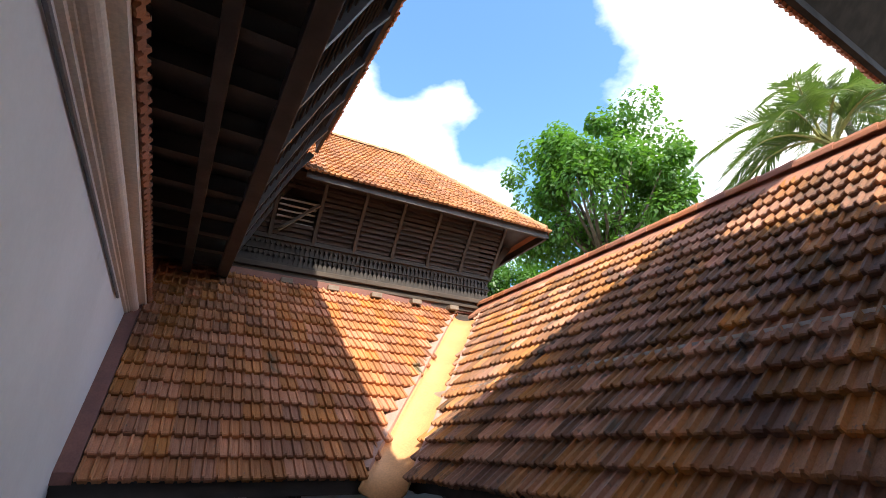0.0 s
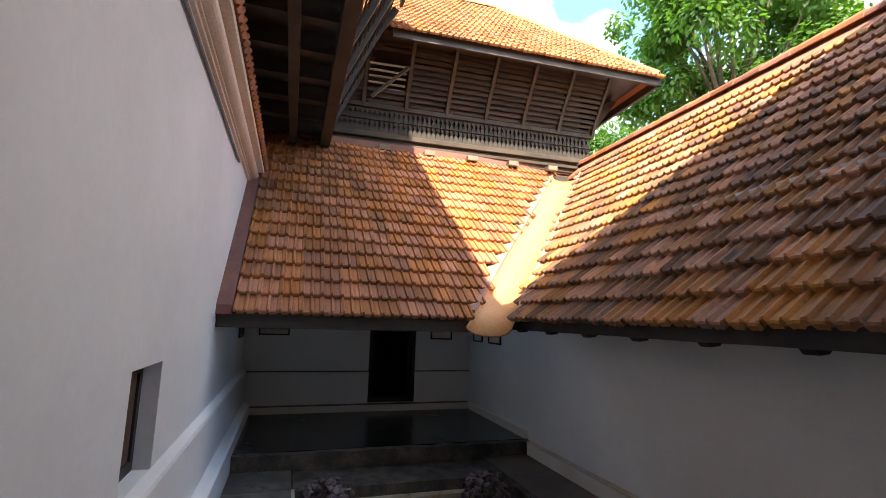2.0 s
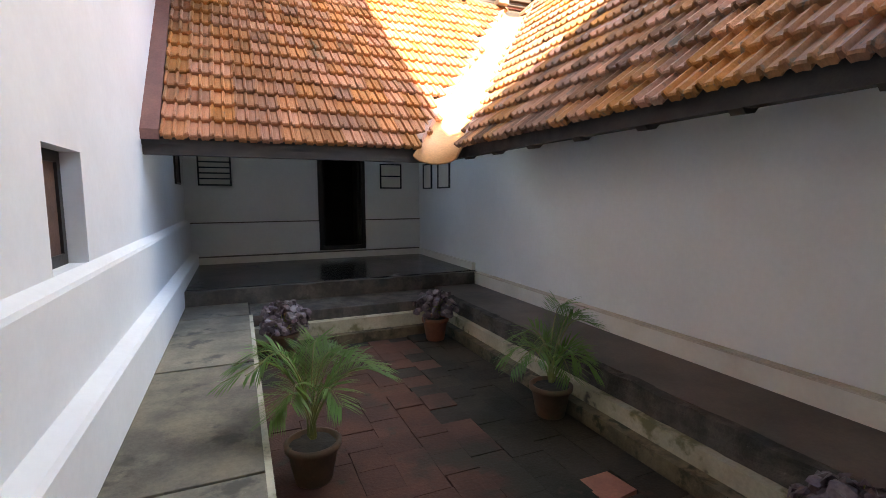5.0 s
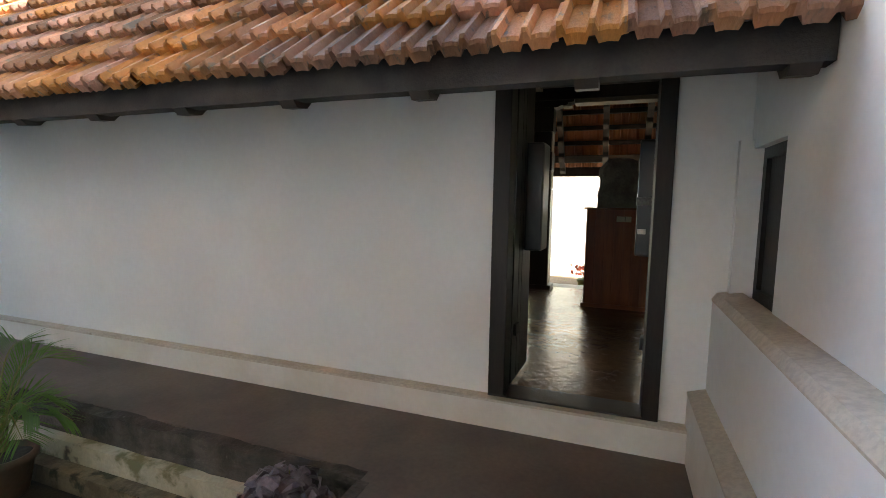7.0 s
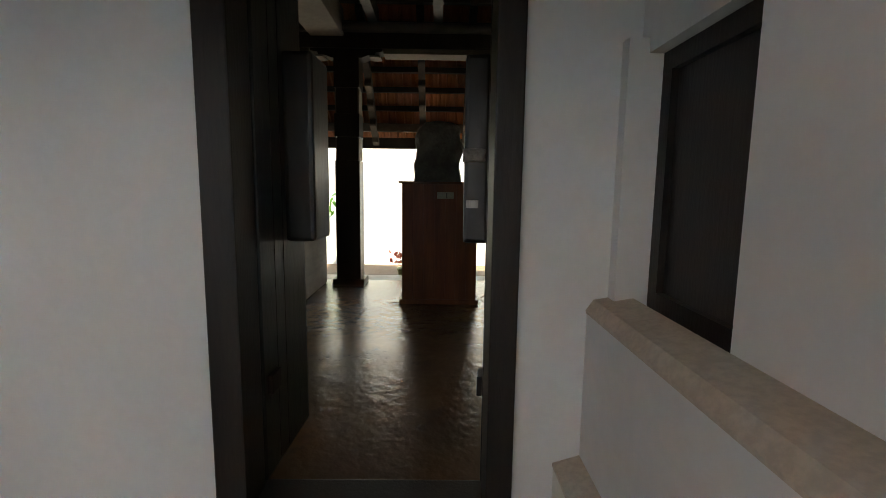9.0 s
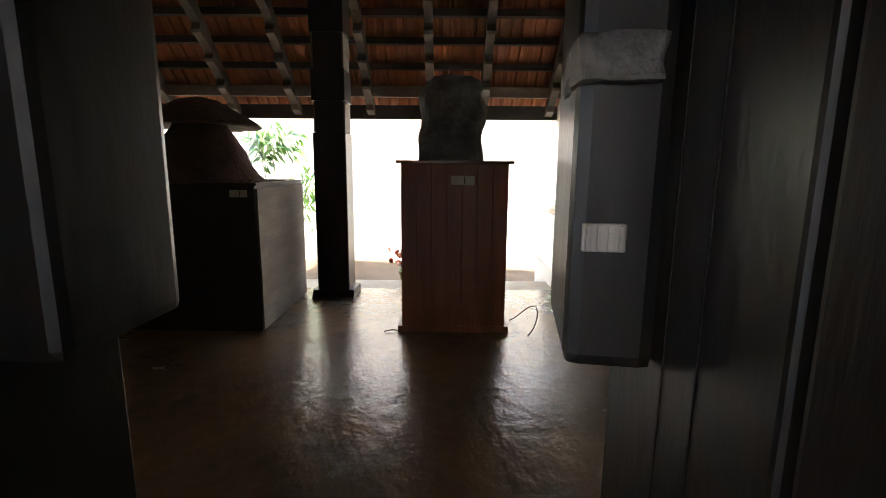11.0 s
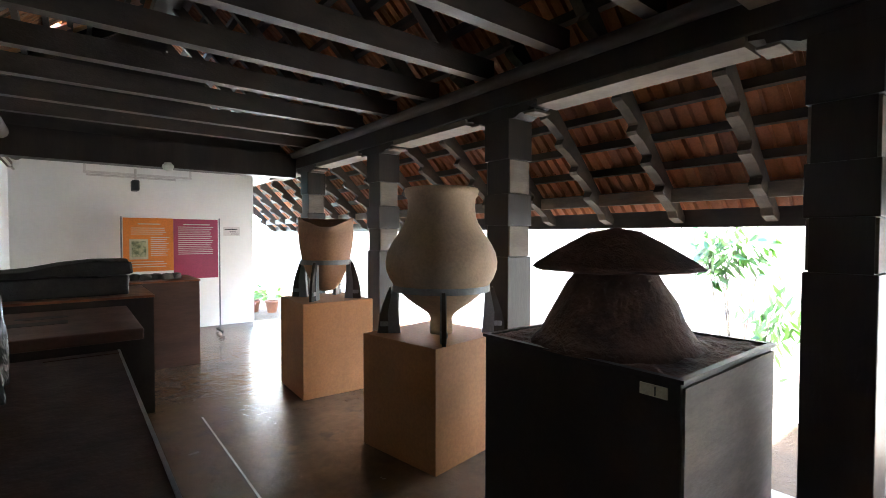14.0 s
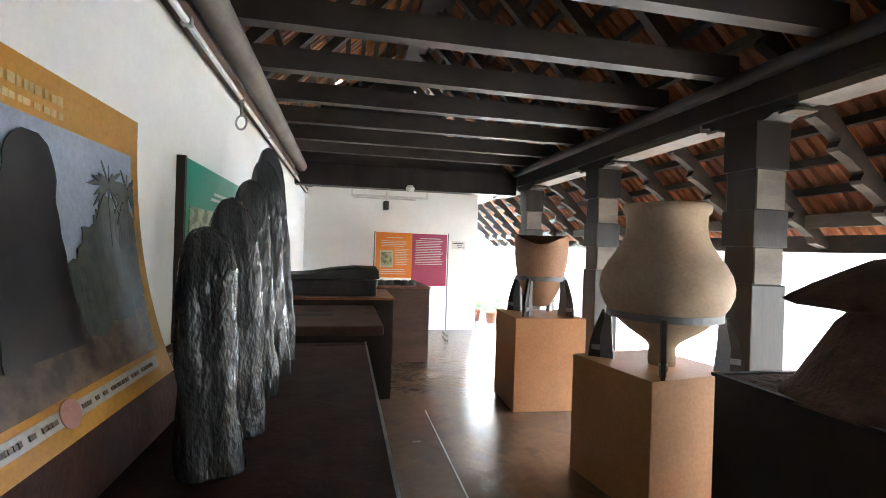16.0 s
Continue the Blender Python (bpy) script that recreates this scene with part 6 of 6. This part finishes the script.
def potted_purple(m, r, seed, label, pot_mat):
    p = thing("potted_shrub", m, label, "potted plant", "courtyard plants")
    flower_pot(p, 0.15, 0.26, pot_mat)
    rnd = random.Random(seed)
    bm = bmesh.new()
    stems = bmesh.new()
    for i in range(170):
        a, e = rnd.uniform(0, 6.283), rnd.uniform(-0.35, 1.45)
        rr = r * rnd.uniform(0.60, 1.12)
        c = Vector((rr * math.cos(a) * math.cos(e), rr * math.sin(a) * math.cos(e), 0.36 + rr * 0.85 * math.sin(e)))
        if i % 6 == 0:
            tube(stems, (Vector((0, 0, 0.24)), c * 0.5 + Vector((0, 0, 0.17)), c), 0.006, 5, 0.003)
        n = (c - Vector((0, 0, 0.30))).normalized() + Vector((rnd.gauss(0, 0.6), rnd.gauss(0, 0.6), 0.35 + rnd.gauss(0, 0.4)))
        n.normalize()
        u = n.cross(Vector((rnd.random(), rnd.random(), -0.6))).normalized()
        w = n.cross(u)
        s = rnd.uniform(0.030, 0.054)
        rim = []
        for k in range(9):
            q = 6.28318 * k / 9
            rad = s * (1.0 + 0.25 * math.cos(q)) * rnd.uniform(0.88, 1.1)
            rim.append(bm.verts.new(c + u * rad * math.cos(q) + w * rad * 0.85 * math.sin(q) - n * (0.014 * (1 + math.cos(2 * q)) + rnd.uniform(0, 0.008))))
        mid = bm.verts.new(c + n * 0.012)
        for k in range(9):
            bm.faces.new((rim[k], rim[(k + 1) % 9], mid))
    part("leaves", bm, PURPLE_LEAF, p)
    tagged(part("stem_bundle", stems, PALM_STEM, p), kind="stuff")


potted_purple(pose(-2.86, 5.80, COURT), 0.25, 1, "purple-leaved shrub in a clay pot near the back step", POT)
potted_purple(pose(-1.20, 5.72, COURT), 0.24, 2, "grey-purple leafy shrub in a red clay pot in the court corner", POT_RED)
potted_purple(pose(-1.09, 1.74, COURT), 0.20, 3, "grey-purple leafy shrub in a clay pot beside the near corridor", POT)

# garden
fp = thing("flowering_pot", pose(4.60, 0.90, -0.18), "red leafy flowers in a small olive plastic pot", "potted plant")
flower_pot(fp, 0.10, 0.22, POT_GREEN)
rnd = random.Random(4)
bm = bmesh.new()
for i in range(46):
    c = Vector((rnd.gauss(0, 0.06), rnd.gauss(0, 0.08), 0.30 + rnd.uniform(-0.06, 0.12)))
    n = Vector((rnd.gauss(0, 1), rnd.gauss(0, 1), 1.0)).normalized()
    u = n.orthogonal().normalized()
    w = n.cross(u)
    v = [bm.verts.new(c + (u * math.cos(q) + w * math.sin(q)) * rnd.uniform(0.02, 0.042) + n * rnd.uniform(-0.006, 0.012)) for q in np.linspace(0, 6.283, 8)[:-1]]
    bm.faces.new(v)
tagged(part("flowers", bm, FLOWER, fp), kind="stuff")
bm = bmesh.new()
for i in range(7):
    tube(bm, ((0, 0, 0.19), (rnd.gauss(0, 0.04), rnd.gauss(0, 0.05), 0.32)), 0.004, 5)
tagged(part("stem_bundle", bm, PALM_STEM, fp), kind="stuff")


SHRUB_LEAF = leafy("shrub_leaf", (0.030, 0.085, 0.016), (0.05, 0.13, 0.025), 0.15)


def wall_shrub(m, leaves, spread, height, ll, seed, label):
    p = thing("garden_shrub", m, label, "shrub")
    rnd = random.Random(seed)
    stems, bm = bmesh.new(), bmesh.new()
    tips = []
    for i in range(5):
        tip = Vector((rnd.gauss(0, spread * 0.4), rnd.gauss(0, spread), height * rnd.uniform(0.75, 1.0)))
        tube(stems, (Vector((0, 0, 0)), tip * 0.5 + Vector((0, rnd.gauss(0, 0.05), 0)), tip), 0.010, 5, 0.004)
        tips.append(tip)
    for i in range(leaves):
        t = rnd.choice(tips)
        c = t + Vector((rnd.gauss(0, 0.06), rnd.gauss(0, 0.10), rnd.gauss(0, 0.12)))
        d = Vector((rnd.gauss(0, 0.5), rnd.gauss(0, 0.7), -0.9 + rnd.gauss(0, 0.3))).normalized()
        s = d.orthogonal().normalized()
        L = ll * rnd.uniform(0.7, 1.15)
        v = [bm.verts.new(q) for q in (c, c + d * L * 0.4 + s * L * 0.17, c + d * L, c + d * L * 0.4 - s * L * 0.17)]
        bm.faces.new(v)
    tagged(part("stem_bundle", stems, BARK, p), kind="stuff")
    part("leaves", bm, SHRUB_LEAF, p)


wall_shrub(pose(5.85, 2.60, -0.18), 170, 0.12, 1.66, 0.19, 1, "tall leafy shrub against the sunlit garden wall")
wall_shrub(pose(5.75, 2.42, -0.18), 90, 0.16, 1.12, 0.17, 2, "low leafy shrub against the garden wall")
wall_shrub(pose(5.9, 4.1, -0.18), 60, 0.07, 1.1, 0.10, 3, "thin young shrub against the garden wall")
for i, (x, y) in enumerate(((3.95, 11.1), (4.2, 11.6), (4.5, 11.3), (4.35, 12.1))):
    pp = thing("potted_garden_plant", pose(x, y, -0.18), "leafy green plant in a clay pot in the garden", "potted plant", "garden pots")
    flower_pot(pp, 0.14, 0.26, POT_RED)
    rnd = random.Random(30 + i)
    bm = bmesh.new()
    for k in range(60):
        a = rnd.uniform(0, 6.283)
        c = Vector((0.10 * math.cos(a), 0.10 * math.sin(a), 0.28 + rnd.uniform(0, 0.22)))
        d = Vector((math.cos(a), math.sin(a), rnd.uniform(-0.2, 0.8))).normalized()
        s = d.orthogonal().normalized()
        L = rnd.uniform(0.08, 0.15)
        bm.faces.new([bm.verts.new(q) for q in (c, c + d * L * 0.5 + s * L * 0.22, c + d * L, c + d * L * 0.5 - s * L * 0.22)])
    part("leaves", bm, PALM_LEAF, pp)


# ---- trees beyond the roofs ----
def broad_tree(base, centre, rad, seed):
    t = thing("broad_tree", pose(*base), "tall broad-leaved tree with bright green foliage", "tree")
    rnd = random.Random(seed)
    c0 = Vector(centre) - Vector(base)
    wood = bmesh.new()
    fork = Vector((c0.x * 0.7, c0.y * 0.7, c0.z - rad * 0.75))
    tube(wood, (Vector((0, 0, 0)), fork * 0.5 + Vector((0.3, 0, 0)), fork), 0.42, 10, 0.26)
    clumps = []
    for i in range(105):
        d = Vector((rnd.gauss(0, 1), rnd.gauss(0, 1), rnd.gauss(0, 0.9)))
        d.normalize()
        r = rad * rnd.uniform(0.35, 1.0) ** 0.6 * (0.84 + 0.42 * noise.noise(d * 1.9 + Vector((seed, 0, 0))))
        clumps.append(c0 + Vector((d.x * r, d.y * r, d.z * r * 0.92)))
    for i, c in enumerate(clumps):
        if i % 3 == 0:
            mid = fork.lerp(c, 0.5) + Vector((rnd.gauss(0, 0.3), rnd.gauss(0, 0.3), -0.3))
            tube(wood, (fork, mid, c), 0.13, 6, 0.025)
    part("trunk", wood, BARK, t, smooth=True)
    verts, faces = [], []
    for c in clumps:
        cr = rad * rnd.uniform(0.12, 0.23)
        for k in range(250):
            d = Vector((rnd.gauss(0, 1), rnd.gauss(0, 1), rnd.gauss(0, 0.75)))
            d.normalize()
            p = c + d * cr * rnd.uniform(0.25, 1.0) ** 0.5
            n = (d + Vector((rnd.gauss(0, 0.5), rnd.gauss(0, 0.5), 0.9))).normalized()
            u = n.cross(Vector((rnd.gauss(0, 1), rnd.gauss(0, 1), 0.2))).normalized()
            w = n.cross(u)
            s = rnd.uniform(0.11, 0.20)
            i0 = len(verts)
            verts += [tuple(p - u * s), tuple(p + w * s * 0.5 - n * 0.02), tuple(p + u * s - n * 0.05), tuple(p - w * s * 0.5 - n * 0.02)]
            faces.append((i0, i0 + 1, i0 + 2, i0 + 3))
    me = bpy.data.meshes.new("crown")
    me.from_pydata(verts, [], faces)
    me.materials.append(TREE_LEAF)
    ob = new("crown", me)
    ob.parent = t


broad_tree((14.6, 15.9, -0.62), (14.2, 15.6, 15.0), 5.6, 3)
broad_tree((20.0, 30.0, -0.62), (20.0, 30.0, 12.5), 6.0, 8)


def coconut_palm(base, head, seed):
    t = thing("coconut_palm", pose(*base), "tall coconut palm with arching fronds", "tree")
    h = Vector(head) - Vector(base)
    part("trunk", tube(bmesh.new(), (Vector((0, 0, 0)), h * 0.5 + Vector((0.25, 0.1, 0)), h), 0.2, 10, 0.13), BARK, t, smooth=True)
    rnd = random.Random(seed)
    for i in range(20):
        az = i * 137.5
        up = rnd.uniform(0.2, 1.9)
        stem, leaf = frond(rnd.uniform(3.2, 4.0), up, 2.4 - up * 0.7, 0.85, 60, i, 0.042)
        q = part("frond", leaf, COCO_LEAF, t)
        q.matrix_local = Matrix.Translation(h) @ pose(0, 0, 0, 0, 0, az)
        part("frond_stem", stem, PALM_STEM, q)


coconut_palm((14.6, 5.9, -0.62), (14.3, 5.6, 11.6), 5)
coconut_palm((18.5, 6.2, -0.62), (18.3, 6.0, 15.0), 6)


# ---- fittings of the back veranda ----
def framed_grille(m, w, h, bars, label, inner):
    p = thing("barred_window" if bars else "framed_notice", m, label, "window" if bars else "notice")
    t = 0.025
    part("frame", boxes((-w / 2, w / 2, -0.025, 0, 0, t), (-w / 2, w / 2, -0.025, 0, h - t, h), (-w / 2, -w / 2 + t, -0.025, 0, t, h - t), (w / 2 - t, w / 2, -0.025, 0, t, h - t)), WOOD_BLACK, p)
    part("panel", boxes((-w / 2 + t, w / 2 - t, -0.008, 0, t, h - t)), inner, p)
    for i in range(bars):
        z = t + (h - 2 * t) * (i + 1) / (bars + 1)
        part("bar", boxes((-w / 2 + t, w / 2 - t, -0.02, -0.009, z - 0.012, z + 0.012)), WOOD_BLACK, p)


framed_grille(pose(-3.56, BACK - 0.001, 1.33), 0.50, 0.50, 4, "small barred window with pale slats in the back wall", SKIRT)
framed_grille(pose(-0.57, BACK - 0.001, 1.30), 0.42, 0.46, 1, "framed faded notice on the back wall", SKIRT)
framed_grille(pose(-0.001, 8.18, 1.29, 0, 0, -90), 0.50, 0.46, 0, "framed faded notice on the white wall", SKIRT)
framed_grille(pose(-0.001, 8.92, 1.29, 0, 0, -90), 0.42, 0.46, 0, "framed faded notice near the veranda corner", SKIRT)
framed_grille(pose(LX + 0.001, 8.55, 1.33, 0, 0, 90), 0.55, 0.50, 0, "framed dark notice on the side wall", DARK)

# ---- pavers of the court ----
rnd = random.Random(21)
P = 0.236
me_p = {}
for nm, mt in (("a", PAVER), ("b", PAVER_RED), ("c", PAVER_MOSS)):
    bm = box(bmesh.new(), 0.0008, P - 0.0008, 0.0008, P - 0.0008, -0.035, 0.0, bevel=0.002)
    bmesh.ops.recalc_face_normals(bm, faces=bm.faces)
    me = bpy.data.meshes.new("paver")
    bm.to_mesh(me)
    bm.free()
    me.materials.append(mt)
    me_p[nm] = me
nx, ny = int((3.13 - 0.96) / P), int((6.04 - 1.56) / P)
for i in range(nx + 1):
    for j in range(ny + 1):
        x, y = -3.13 + i * P, 1.57 + j * P + (P / 2 if i % 2 else 0)
        if x + P > -0.955 or y + P > 6.05:
            continue
        k = rnd.random()
        red = (i, j) in ((7, 4),)
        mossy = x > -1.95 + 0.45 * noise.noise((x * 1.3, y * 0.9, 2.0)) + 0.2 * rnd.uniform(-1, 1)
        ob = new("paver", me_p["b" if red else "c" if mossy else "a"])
        ob.parent = court
        lift = rnd.gauss(0, 0.0012) + (0.010 if k > 0.965 else 0)
        ob.matrix_world = pose(x + rnd.gauss(0, 0.003), y + rnd.gauss(0, 0.003), COURT + lift - 0.004, rnd.gauss(0, 0.18) + (2.5 if k > 0.97 else 0), rnd.gauss(0, 0.18), rnd.gauss(0, 0.5) + (7 if red else 0))

# ---- flag stones of the walkway ----
edges = (1.55, 2.35, 3.05, 4.66, 5.62, 6.25, 6.95)
for a, b in zip(edges, edges[1:]):
    bm = box(bmesh.new(), LX + 0.17, -3.178, a + 0.008, b - 0.008, CF - 0.03, CF + rnd.uniform(-0.004, 0.004), bevel=0.006)
    part("flag_stone", bm, SLAB, west)
